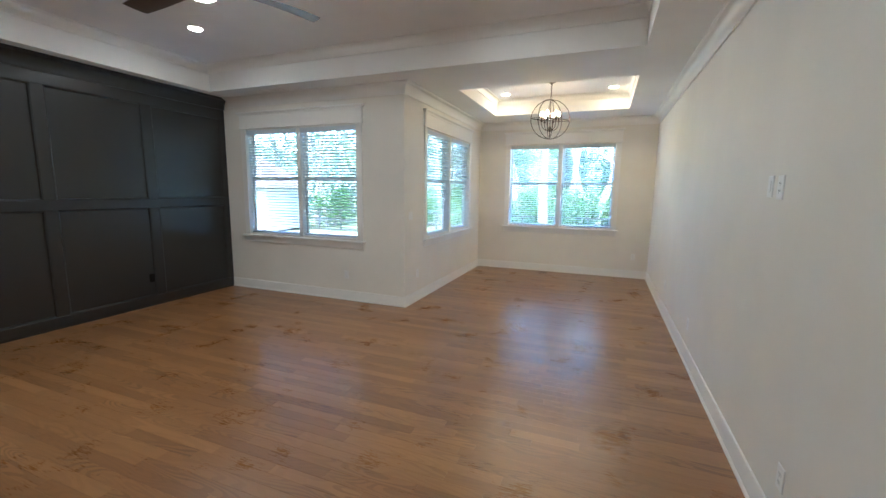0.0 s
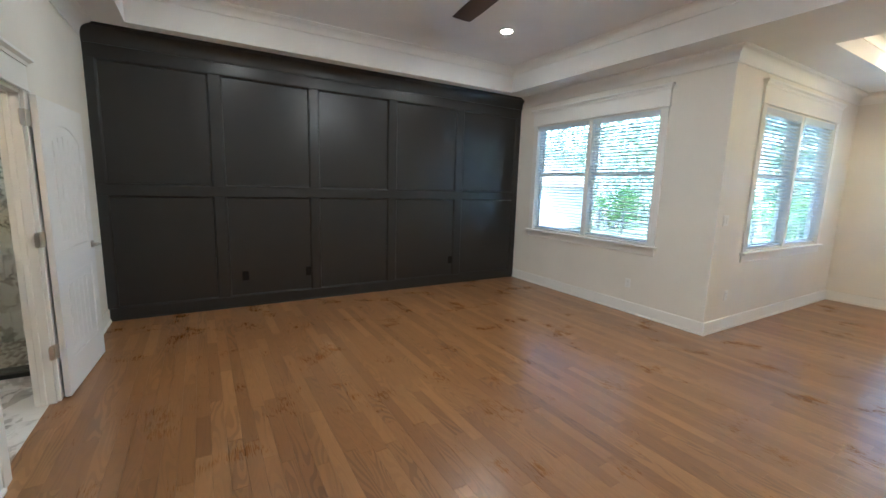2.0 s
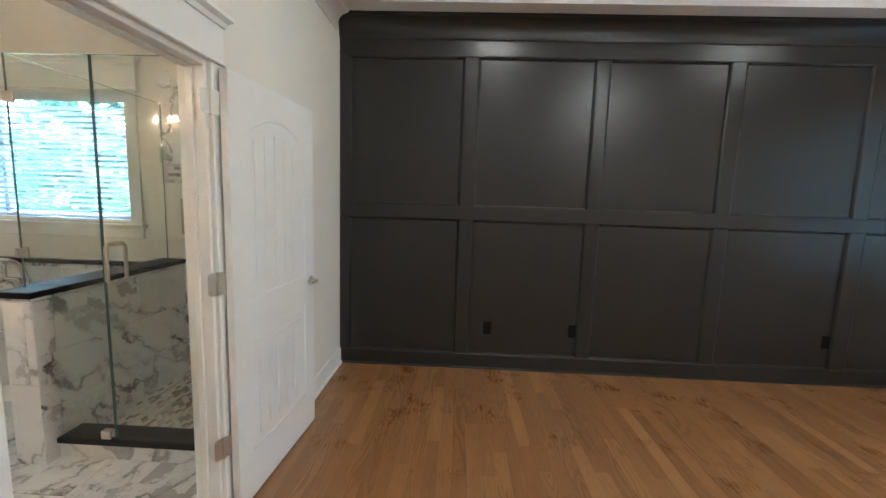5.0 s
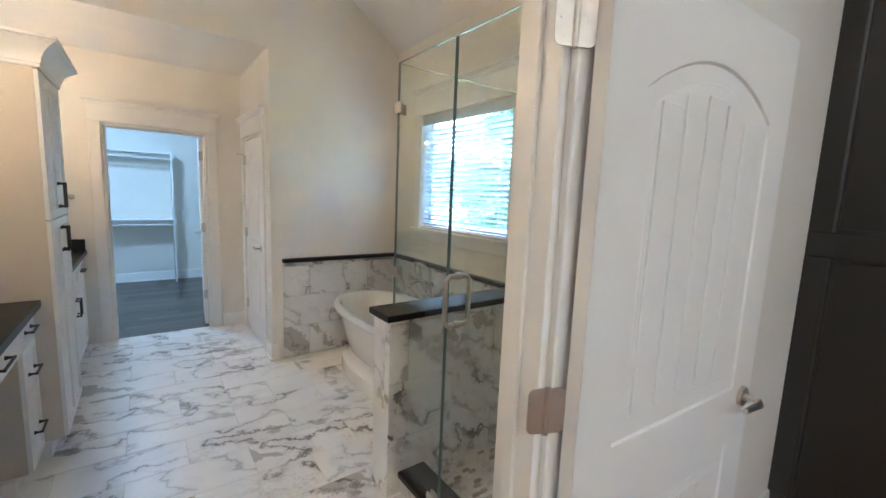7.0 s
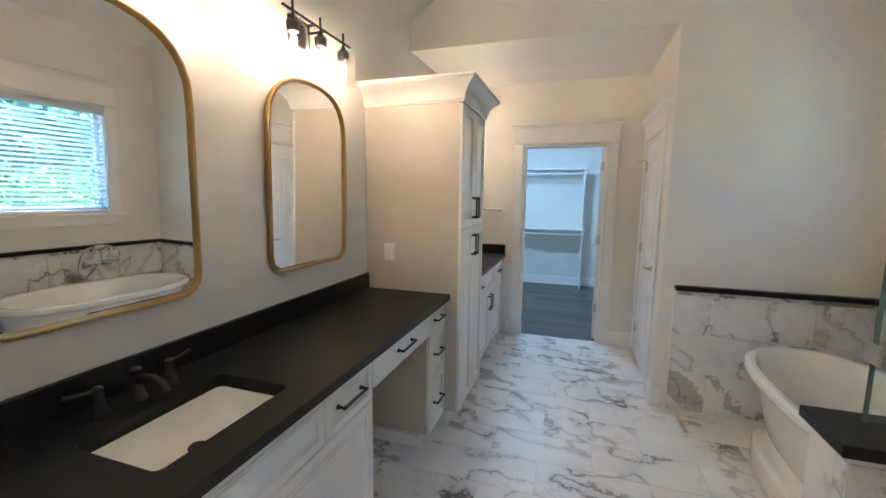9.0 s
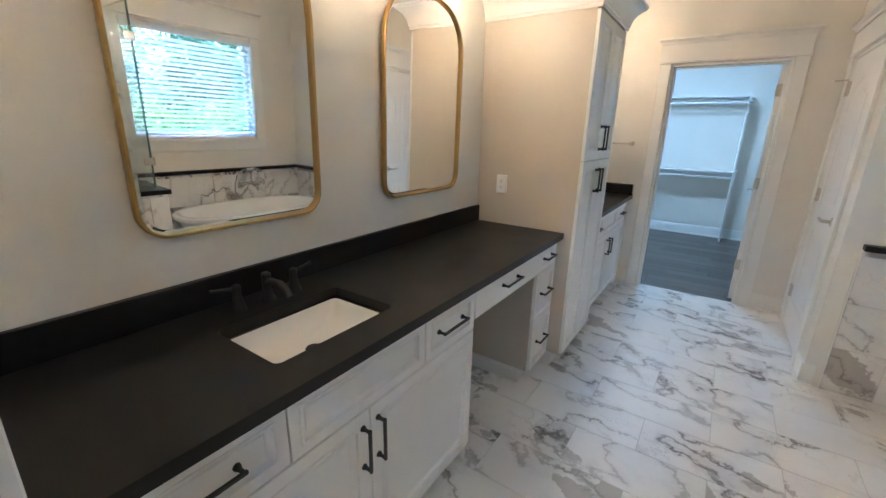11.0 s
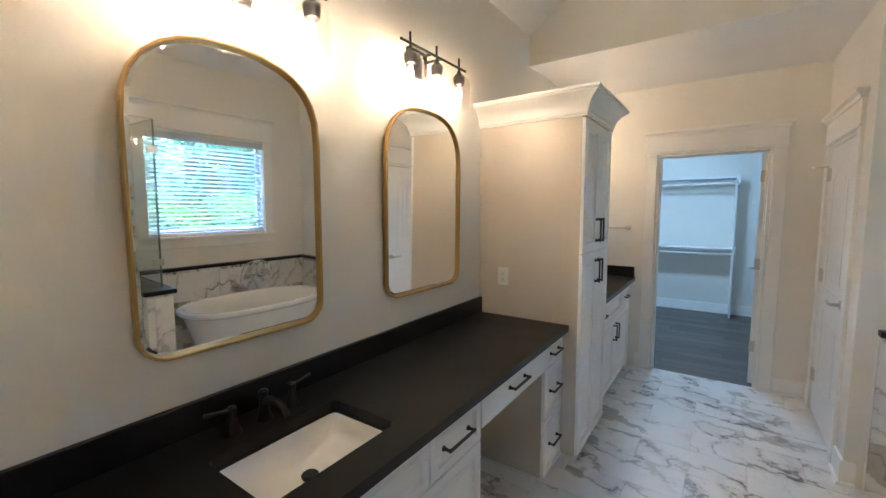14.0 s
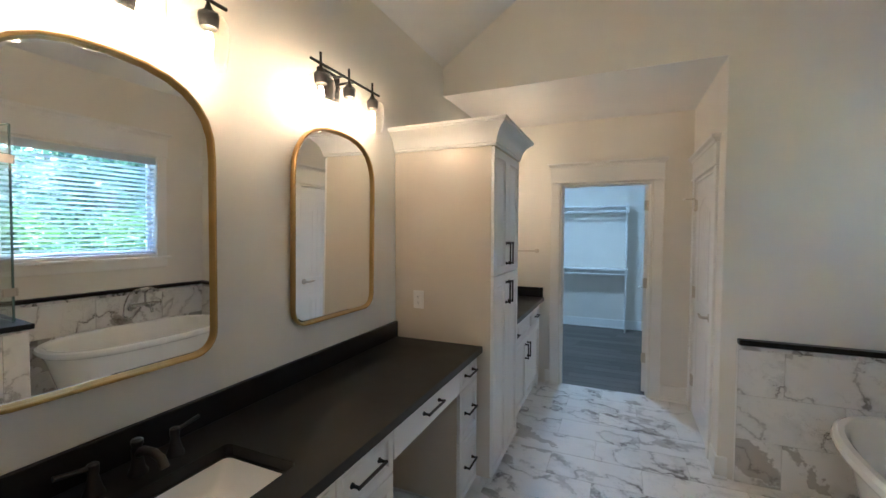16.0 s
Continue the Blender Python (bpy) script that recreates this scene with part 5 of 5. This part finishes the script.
part("lens", lathe([(0.163, -0.028), (0.15, -0.045), (0.001, -0.055)], 32), CLOSET_FILL, lamp, smooth=True)


# ---- outdoors ----
GRASS = painted("dormant_lawn", (0.10, 0.115, 0.055), 0.9, 0.5, 0.2, 0.5)
CONCRETE = painted("pale_concrete", (0.30, 0.29, 0.27), 0.85, 0.4, 0.3, 0.15)
BARK = painted("grey_bark", (0.24, 0.215, 0.19), 0.9, 0.6, 0.2, 0.4)
LEAF = foliage("evergreen_leaf", [(0.0, (0.03, 0.075, 0.022)), (0.5, (0.06, 0.12, 0.035)), (1.0, (0.11, 0.17, 0.05))])
PINE = foliage("blue_green_needle", [(0.0, (0.035, 0.075, 0.05)), (0.6, (0.06, 0.12, 0.075)), (1.0, (0.10, 0.17, 0.10))])
SPRING = foliage("spring_leaf", [(0.0, (0.09, 0.16, 0.04)), (1.0, (0.18, 0.26, 0.07))])
thin_sheet(LEAF, 0.4, (0.10, 0.20, 0.05))
thin_sheet(PINE, 0.35, (0.10, 0.20, 0.12))
thin_sheet(SPRING, 0.5, (0.25, 0.34, 0.12))
SHINGLE = painted("brown_shingle", (0.16, 0.12, 0.10), 0.9, 0.5, 0.2, 0.35)
SIDING = painted("pale_brick_siding", (0.42, 0.38, 0.34), 0.8, 0.3, 0.3, 0.2)
FENCE = painted("black_fence", (0.02, 0.02, 0.022), 0.7, 0.2)
GZ = -0.45
g = bmesh.new()
bmesh.ops.create_grid(g, x_segments=60, y_segments=60, size=400)
for v in g.verts:
    r = max(0.0, math.hypot(v.co.x, v.co.y) - 14)
    v.co.z = GZ + min(6.0, r * 0.02) + (0.25 * noise.noise(v.co * 0.15) if r > 0 else 0)
solid("ground", g, GRASS, "patchy dormant lawn running out to the woods", "ground", "structure", smooth=True)
solid("driveway", cuboid(-14.0, -2.2, 9.5, 14.0, GZ - 0.05, GZ + 0.12), CONCRETE, "pale concrete drive outside the bedroom", "pavement", "structure")


def limb(bm, a, d, length, r, depth, rng):
    """A tapering, crooked limb that forks."""
    pts, rad = [a], [r]
    p, dd = a.copy(), d.copy()
    steps = 4
    for k in range(steps):
        dd = (dd + Vector((rng.uniform(-1, 1), rng.uniform(-1, 1), rng.uniform(-0.3, 0.6))) * 0.16).normalized()
        p = p + dd * (length / steps)
        pts.append(p.copy())
        rad.append(r * (1 - 0.62 * (k + 1) / steps))
    tube(pts, rad, 6 if depth > 1 else 4, False, bm)
    if depth:
        for k in range(rng.choice((3, 4, 4))):
            u = rng.randint(2, steps)
            side = Vector((rng.uniform(-1, 1), rng.uniform(-1, 1), rng.uniform(0.1, 0.9))).normalized()
            limb(bm, pts[u], (dd * 0.5 + side).normalized(), length * rng.uniform(0.45, 0.65), rad[u] * 0.62, depth - 1, rng)


def leaf_clumps(bm, centres, count, spread, size, rng):
    for _ in range(count):
        c = rng.choice(centres)
        p = c + Vector((rng.gauss(0, spread), rng.gauss(0, spread), rng.gauss(0, spread * 0.8)))
        u = Vector((rng.uniform(-1, 1), rng.uniform(-1, 1), rng.uniform(-1, 1))).normalized()
        w = u.orthogonal().normalized()
        s = size * rng.uniform(0.6, 1.4)
        q = [p - u * s, p + w * s * 0.45, p + u * s, p - w * s * 0.45]
        bm.faces.new([bm.verts.new(x) for x in q])


def bare_tree(seed):
    rng = random.Random(seed)
    bm = bmesh.new()
    limb(bm, Vector((0, 0, -0.3)), Vector((rng.uniform(-0.06, 0.06), rng.uniform(-0.06, 0.06), 1)), rng.uniform(6.5, 9.0), rng.uniform(0.11, 0.18), 3, rng)
    t = thing("bare_tree", "bare grey-barked deciduous tree behind the house", "tree", pose(0, 0, GZ), "trees behind the house")
    part("trunk", bm, BARK, t, "", True)
    bm = bmesh.new()
    leaf_clumps(bm, [Vector((rng.uniform(-1.6, 1.6), rng.uniform(-1.6, 1.6), rng.uniform(3.0, 8.5))) for _ in range(26)], 500, 0.35, 0.07, rng)
    part("crown", bm, SPRING, t, "thin spring leaves")
    return t


def shrub(seed):
    rng = random.Random(seed)
    t = thing("evergreen_shrub", "dense green evergreen shrub beside the house", "shrub", pose(0, 0, GZ), "shrubs beside the house")
    bm = bmesh.new()
    tips = []
    for _ in range(9):
        d = Vector((rng.uniform(-0.8, 0.8), rng.uniform(-0.8, 0.8), 1.2)).normalized()
        limb(bm, Vector((0, 0, -0.1)), d, rng.uniform(1.2, 2.0), 0.03, 1, rng)
        tips += [d * rng.uniform(0.6, 2.1) for _ in range(6)]
    part("trunk", bm, BARK, t)
    bm = bmesh.new()
    leaf_clumps(bm, tips, 2600, 0.26, 0.075, rng)
    part("crown", bm, LEAF, t, "dense small leaves")
    return t


def evergreen_tree(seed):
    rng = random.Random(seed)
    t = thing("evergreen_tree", "tall blue-green evergreen tree at the edge of the woods", "tree", pose(0, 0, GZ), "evergreens at the edge of the woods")
    tall_ = rng.uniform(8.0, 10.5)
    bm = bmesh.new()
    tube([Vector((0, 0, -0.3)), Vector((0.05, 0.02, tall_ * 0.5)), Vector((0, 0, tall_))], [0.16, 0.10, 0.015], 7, False, bm)
    tips = []
    for k in range(90):
        z = rng.uniform(0.5, tall_ - 0.3)
        reach = (1 - z / tall_) * 2.2 * rng.uniform(0.55, 1.05) + 0.2
        a = rng.uniform(0, 2 * math.pi)
        end = Vector((math.cos(a) * reach, math.sin(a) * reach, z - 0.18 * reach))
        tube([Vector((0, 0, z)), end * 0.5 + Vector((0, 0, z * 0.5 + 0.05)), end], [0.03, 0.02, 0.006], 4, False, bm)
        tips += [Vector((0, 0, z)).lerp(end, u) for u in (0.4, 0.65, 0.85, 1.0)]
    part("trunk", bm, BARK, t, "", True)
    bm = bmesh.new()
    leaf_clumps(bm, tips, 6500, 0.15, 0.10, rng)
    part("crown", bm, PINE, t, "drooping needle sprays")
    return t


rng = random.Random(11)
kinds = [bare_tree(s) for s in (3, 5, 8, 13)]
spots = [(-8.1, 13.2), (-1.0, 12.5), (1.6, 13.5), (-11.0, 18.0)]
for k, (x, y) in zip(kinds, spots):
    k.matrix_basis = pose(x, y, GZ, 0, 0, rng.uniform(0, 360))
for i in range(44):
    if i < 28:
        x, y = rng.uniform(-22, 9), rng.uniform(15, 34)
    else:
        x, y = rng.uniform(-26, -12), rng.uniform(-12, 12)
    copy_thing(kinds[i % 4], pose(x, y, GZ + max(0, math.hypot(x, y) - 14) * 0.02, rng.uniform(-3, 3), rng.uniform(-3, 3), rng.uniform(0, 360)))
bush = [shrub(s) for s in (2, 6)]
bush[0].matrix_basis = pose(-9.2, -4.9, GZ)
bush[1].matrix_basis = pose(-8.8, -3.0, GZ)
for x, y in ((-9.6, -6.6), (-9.0, -1.2), (-10.8, -4.0), (-11.0, -7.6), (-9.9, -2.2), (2.6, 15.2), (-0.6, 15.5), (0.9, 17.0), (-2.4, 16.4), (-5.0, 15.8), (-3.6, 19.0), (-8.2, 18.2), (3.8, 17.6), (-12.5, 16.6), (-10.2, 20.0), (-6.8, 21.5)):
    copy_thing(rng.choice(bush), pose(x, y, GZ + max(0, math.hypot(x, y) - 14) * 0.02, 0, 0, rng.uniform(0, 360)))

pines = [evergreen_tree(s) for s in (4, 7)]
pines[0].matrix_basis = pose(-12.6, -5.6, GZ)
pines[1].matrix_basis = pose(-13.8, -8.9, GZ, 0, 0, 40)
for x, y in ((-14.6, -2.6), (-12.4, -11.6), (-16.0, -6.9), (-15.4, 0.6), (-17.0, -10.4), (-17.6, -3.6), (-13.2, 1.8), (-4.6, 24.0), (1.8, 22.0), (-14.0, 24.5), (-9.0, 26.0), (5.6, 21.0), (-1.6, 27.5)):
    copy_thing(rng.choice(pines), pose(x, y, GZ + max(0, math.hypot(x, y) - 14) * 0.02, 0, 0, rng.uniform(0, 360)))

shed = thing("garden_shed", "small pale-brick outbuilding with a brown shingle hip roof", "shed", pose(-14.4, 13.4, GZ + 0.2, 0, 0, 8))
part("wall", cuboid(-1.4, 1.4, -1.4, 1.4, 0.0, 2.0), SIDING, shed)
part("roof", rings(bmesh.new(), [[(-1.75, -1.75, 1.95), (1.75, -1.75, 1.95), (1.75, 1.75, 1.95), (-1.75, 1.75, 1.95)], [(-1.7, -1.7, 2.05), (1.7, -1.7, 2.05), (1.7, 1.7, 2.05), (-1.7, 1.7, 2.05)], [(-0.1, -0.1, 3.35), (0.1, -0.1, 3.35), (0.1, 0.1, 3.35), (-0.1, 0.1, 3.35)]], True, True), SHINGLE, shed)
part("door", cuboid(-0.45, 0.45, -1.45, -1.4, 0.02, 1.85, 0.01), FENCE, shed)
fence = thing("wire_fence", "low black fence along the edge of the woods", "fence", pose(0, 15.0, GZ))
for k in range(17):
    part("post", cuboid(-16 + k * 1.25, -15.93 + k * 1.25, -0.035, 0.035, -0.2, 1.15, 0.004), FENCE, fence)
for z in (0.15, 0.6, 1.08):
    part("rail", cuboid(-16, 4.0, -0.02, 0.02, z, z + 0.05, 0.004), FENCE, fence)


# far woods: a screen of countless small leaves and twigs in front of a wooded slope
WOODS = foliage("woodland_leaf", [(0.0, (0.065, 0.085, 0.06)), (0.45, (0.11, 0.135, 0.095)), (0.75, (0.165, 0.18, 0.135)), (1.0, (0.24, 0.235, 0.20))])
thin_sheet(WOODS, 0.45, (0.24, 0.28, 0.20))
SLOPE = painted("wooded_slope", (0.09, 0.105, 0.085), 0.95, 0.6, 0.1, 0.6)
rng = random.Random(21)
bm = bmesh.new()
for _ in range(64000):
    a = rng.uniform(radians(40), radians(235))
    r = rng.uniform(19, 36)
    top = 11.5 + 5.0 * noise.noise(Vector((math.cos(a) * 5, math.sin(a) * 5, 0.0))) + 0.12 * r
    z = GZ + top * rng.random() ** 0.8
    p = Vector((r * math.cos(a), r * math.sin(a) + 1.0, z))
    u = Vector((rng.uniform(-1, 1), rng.uniform(-1, 1), rng.uniform(-0.6, 1.2))).normalized()
    w = u.orthogonal().normalized()
    s = rng.uniform(0.08, 0.22) * (1 + (r - 19) / 25)
    bm.faces.new([bm.verts.new(q) for q in (p - u * s, p + w * s * 0.4, p + u * s, p - w * s * 0.4)])
tagged(solid("far_woods", bm, WOODS, "thin mixed woodland beyond the lawn", "woods"), kind="stuff")
loops = []
for k in range(60):
    a = radians(35 + 205 * k / 59)
    r = 48 + 4 * noise.noise(Vector((k * 0.3, 0, 0)))
    col = []
    for q in range(6):
        h = (7.5 + 3.0 * noise.noise(Vector((k * 0.7, 3.0, 0)))) * q / 5
        col.append((math.cos(a) * (r + 2 * q), math.sin(a) * (r + 2 * q), GZ + h))
    loops.append(col)
solid("backdrop_slope", rings(bmesh.new(), loops, wrap=False), SLOPE, "distant wooded slope", "backdrop", "structure", smooth=True)


# ---- tiles and boards ----
def plate_mesh(name, w, d, t, mat, bevel=0.0012):
    return finish(cuboid(-w / 2, w / 2, -d / 2, d / 2, 0.0, t, bevel), name, mat)


def tile_field(parent, name, mat, rect, pitch, offset, matrix, joint=0.0025, thick=0.009, drop=0.0, skip=None):
    """Half-bonded tiles in the local xy plane of matrix, clipped to rect."""
    cache = {}
    x0, x1, y0, y1 = rect
    px, py = pitch
    row = math.floor((y0 - offset[1]) / py)
    while offset[1] + row * py < y1 - 0.004:
        ya, yb = max(y0, offset[1] + row * py), min(y1, offset[1] + (row + 1) * py)
        ox = offset[0] + (row % 2) * px * 0.51
        col = math.floor((x0 - ox) / px)
        while ox + col * px < x1 - 0.004:
            xa, xb = max(x0, ox + col * px), min(x1, ox + (col + 1) * px)
            col += 1
            if xb - xa < 0.006 or yb - ya < 0.006 or (skip and skip((xa + xb) / 2, (ya + yb) / 2)):
                continue
            key = (round(xb - xa, 3), round(yb - ya, 3))
            if key not in cache:
                cache[key] = plate_mesh(name, key[0] - joint, key[1] - joint, thick, mat)
            shared(name, cache[key], parent, matrix @ pose((xa + xb) / 2, (ya + yb) / 2, -thick + drop + random.uniform(-0.0004, 0.0004)))
        row += 1


def in_shower(x, y):
    return x < -3.60 and y > KY0


tile_field(bath_floor, "floor_tile", MARBLE, (RX0, RX1, RY0 - 0.05, RY1 + 0.05), (0.60, 0.2885), (-2.285, -4.09), pose(0, 0, 0), skip=in_shower)
west = pose(RX0, 0, 0, 90, 0, 90)
tub_tiles = thing("tub_wainscot", "marble tiled wainscot behind the tub", "wall tile", pose(0, 0, 0))
tile_field(tub_tiles, "wall_tile", MARBLE_WALL, (RX0 + 0.013, -3.438, 0.0, LEDGE), (0.60, 0.292), (-3.68, 0.0), pose(0, TY, 0) @ Matrix(((1, 0, 0, 0), (0, 0, 1, 0), (0, 1, 0, 0), (0, 0, 0, 1))), drop=0.012)
tile_field(tub_tiles, "wall_tile", MARBLE_WALL, (TY + 0.013, KY0 + 0.01, 0.0, LEDGE), (0.60, 0.292), (-4.9, 0.0), pose(RX0, 0, 0) @ Matrix(((0, 0, 1, 0), (1, 0, 0, 0), (0, 1, 0, 0), (0, 0, 0, 1))), drop=0.012)
part("end_trim", cuboid(-3.437, -3.429, TY + 0.0005, TY + 0.013, 0.0, LEDGE, 0.001), TRIM, tub_tiles)
sh_tiles = thing("shower_wall_tile", "marble tiled shower walls with a mosaic band", "wall tile", pose(0, 0, 0))
B0, B1 = 1.60, 1.75
for z0, z1 in ((0.02, B0), (B1, SZ)):
    tile_field(sh_tiles, "wall_tile", MARBLE_WALL, (KY0 + 0.011 if z0 > 1 else KY1 - 0.01, RY1 - 0.013, z0, z1), (0.60, 0.292), (-2.7, 0.02), pose(RX0, 0, 0) @ Matrix(((0, 0, 1, 0), (1, 0, 0, 0), (0, 1, 0, 0), (0, 0, 0, 1))), drop=0.012)
    tile_field(sh_tiles, "wall_tile", MARBLE_WALL, (RX0 + 0.013, -3.44, z0, z1), (0.60, 0.292), (-3.9, 0.02), pose(0, RY1, 0) @ Matrix(((1, 0, 0, 0), (0, 0, -1, 0), (0, 1, 0, 0), (0, 0, 0, 1))), drop=0.012)
tile_field(knee_wall, "wall_tile", MARBLE_WALL, (RX0 + 0.013, KX - 0.0005, 0.0, KZ), (0.60, 0.31), (-4.1, 0.0), pose(0, KY1 - 0.01, 0) @ Matrix(((1, 0, 0, 0), (0, 0, 1, 0), (0, 1, 0, 0), (0, 0, 0, 1))), drop=0.0095)
tile_field(knee_wall, "wall_tile", MARBLE_WALL, (RX0 + 0.013, KX - 0.0005, 0.0, KZ), (0.60, 0.31), (-3.8, 0.0), pose(0, KY0 + 0.01, 0) @ Matrix(((1, 0, 0, 0), (0, 0, -1, 0), (0, 1, 0, 0), (0, 0, 0, 1))), drop=0.0095)
tile_field(knee_wall, "wall_tile", MARBLE_WALL, (KY0 + 0.001, KY1 - 0.001, 0.0, KZ), (0.60, 0.466), (-3.6, 0.0), pose(KX - 0.01, 0, 0) @ Matrix(((0, 0, 1, 0), (1, 0, 0, 0), (0, 1, 0, 0), (0, 0, 0, 1))), drop=0.0095)


def mosaic(name, parent, rect, place, px=0.052, py=0.026):
    """Small oval mosaic pieces on a running bond, joined."""
    bm = bmesh.new()
    x0, x1, y0, y1 = rect
    row, y = 0, y0
    while y + py <= y1 + 0.001:
        x = x0 - (row % 2) * px / 2
        while x < x1:
            a, b = max(x0, x), min(x1, x + px)
            if b - a > 0.012:
                ja, jb = a + 0.0018, b - 0.0018
                ya, yb = y + 0.0018, y + py - 0.0018
                c = min(0.007, (jb - ja) / 3)
                out = [(ja + c, ya), (jb - c, ya), (jb, ya + 0.007), (jb, yb - 0.007), (jb - c, yb), (ja + c, yb), (ja, yb - 0.007), (ja, ya + 0.007)]
                lo = [bm.verts.new(place(p, q, 0.0)) for p, q in out]
                hi = [bm.verts.new(place(p, q, 0.006)) for p, q in out]
                bm.faces.new(hi)
                for k in range(8):
                    bm.faces.new((lo[k], lo[(k + 1) % 8], hi[(k + 1) % 8], hi[k]))
            x += px
        y += py
        row += 1
    return tagged(part(name, bm, MOSAIC, parent), "small stone mosaic pieces", kind="stuff")


pan_ = solid("shower_floor", cuboid(RX0 + 0.012, -3.601, KY1 - 0.012, RY1 - 0.012, 0.0, 0.02), GROUT, "shower floor of small stone mosaic", "floor", "structure")
mosaic("mosaic_pieces", pan_, (RX0 + 0.016, -3.603, KY1 - 0.006, RY1 - 0.016), lambda a, b, h: (a, b, 0.020 + h))
mosaic("mosaic_band", sh_tiles, (KY1 - 0.10, RY1 - 0.016, B0, B1), lambda a, b, h: (RX0 + 0.006 + h, a, b))
mosaic("mosaic_band", sh_tiles, (RX0 + 0.016, -3.44, B0, B1), lambda a, b, h: (a, RY1 - 0.006 - h, b))
part("band_backing", cuboid(RX0 + 0.0005, RX0 + 0.006, KY0 + 0.02, RY1 - 0.013, B0, B1), GROUT, sh_tiles)
part("band_backing", cuboid(RX0 + 0.013, -3.44, RY1 - 0.006, RY1 - 0.0005, B0, B1), GROUT, sh_tiles)

# closet planks along x
cache = {}
rng = random.Random(4)
y = BACK
while y < RY0 - 0.06:
    y1 = min(y + 0.15, RY0 - 0.056)
    x = -3.72 - rng.uniform(0, 1.1)
    while x < -1.05:
        xb = x + 1.2
        a, b = max(x, -3.72), min(xb, -1.05)
        if b - a > 0.02:
            key = (round(b - a, 2), round(y1 - y, 3))
            if key not in cache:
                cache[key] = plate_mesh("floor_plank", key[0] - 0.0015, key[1] - 0.0015, 0.006, VINYL, 0.001)
            shared("floor_plank", cache[key], closet_floor, pose((a + b) / 2, (y + y1) / 2, -0.0075))
        x = xb
    y = y1

# oak strips along x
PW = 0.083
cache = {}
rng = random.Random(9)
rest = bmesh.new()
count = 0
y = BY0
while y < AY1:
    yb = min(y + PW, AY1)
    lo = BX0 if yb <= BY1 + 0.02 else AX0
    x = lo - rng.uniform(0.0, 0.9)
    while x < BX1:
        ln = rng.choice((0.45, 0.6, 0.75, 0.9, 1.05, 1.2, 1.5))
        a, b = max(lo, x), min(BX1, x + ln)
        x += ln
        if b - a < 0.03:
            continue
        near = -4.2 < (a + b) / 2 < 0.6 and -1.75 < y < 1.5 and count < 300
        if near:
            count += 1
            key = (round(b - a, 2), round(yb - y, 3))
            if key not in cache:
                cache[key] = plate_mesh("oak_strip", key[0] - 0.0006, key[1] - 0.0007, 0.012, OAK, 0.0007)
            shared("oak_strip", cache[key], floor, pose((a + b) / 2, (y + yb) / 2, -0.012))
        else:
            u = 0.0
            v = [rest.verts.new(c) for c in ((a + u, y + u, -0.0006), (b - u, y + u, -0.0006), (b - u, yb - u, -0.0006), (a + u, yb - u, -0.0006), (a + 0.001, y + 0.001, 0), (b - 0.001, y + 0.001, 0), (b - 0.001, yb - 0.001, 0), (a + 0.001, yb - 0.001, 0))]
            for q in ((4, 5, 6, 7), (0, 1, 5, 4), (1, 2, 6, 5), (2, 3, 7, 6), (3, 0, 4, 7)):
                rest.faces.new([v[k] for k in q])
    y = yb
tagged(part("oak_strips", rest, OAK, floor), "stained oak floor strips", kind="stuff")
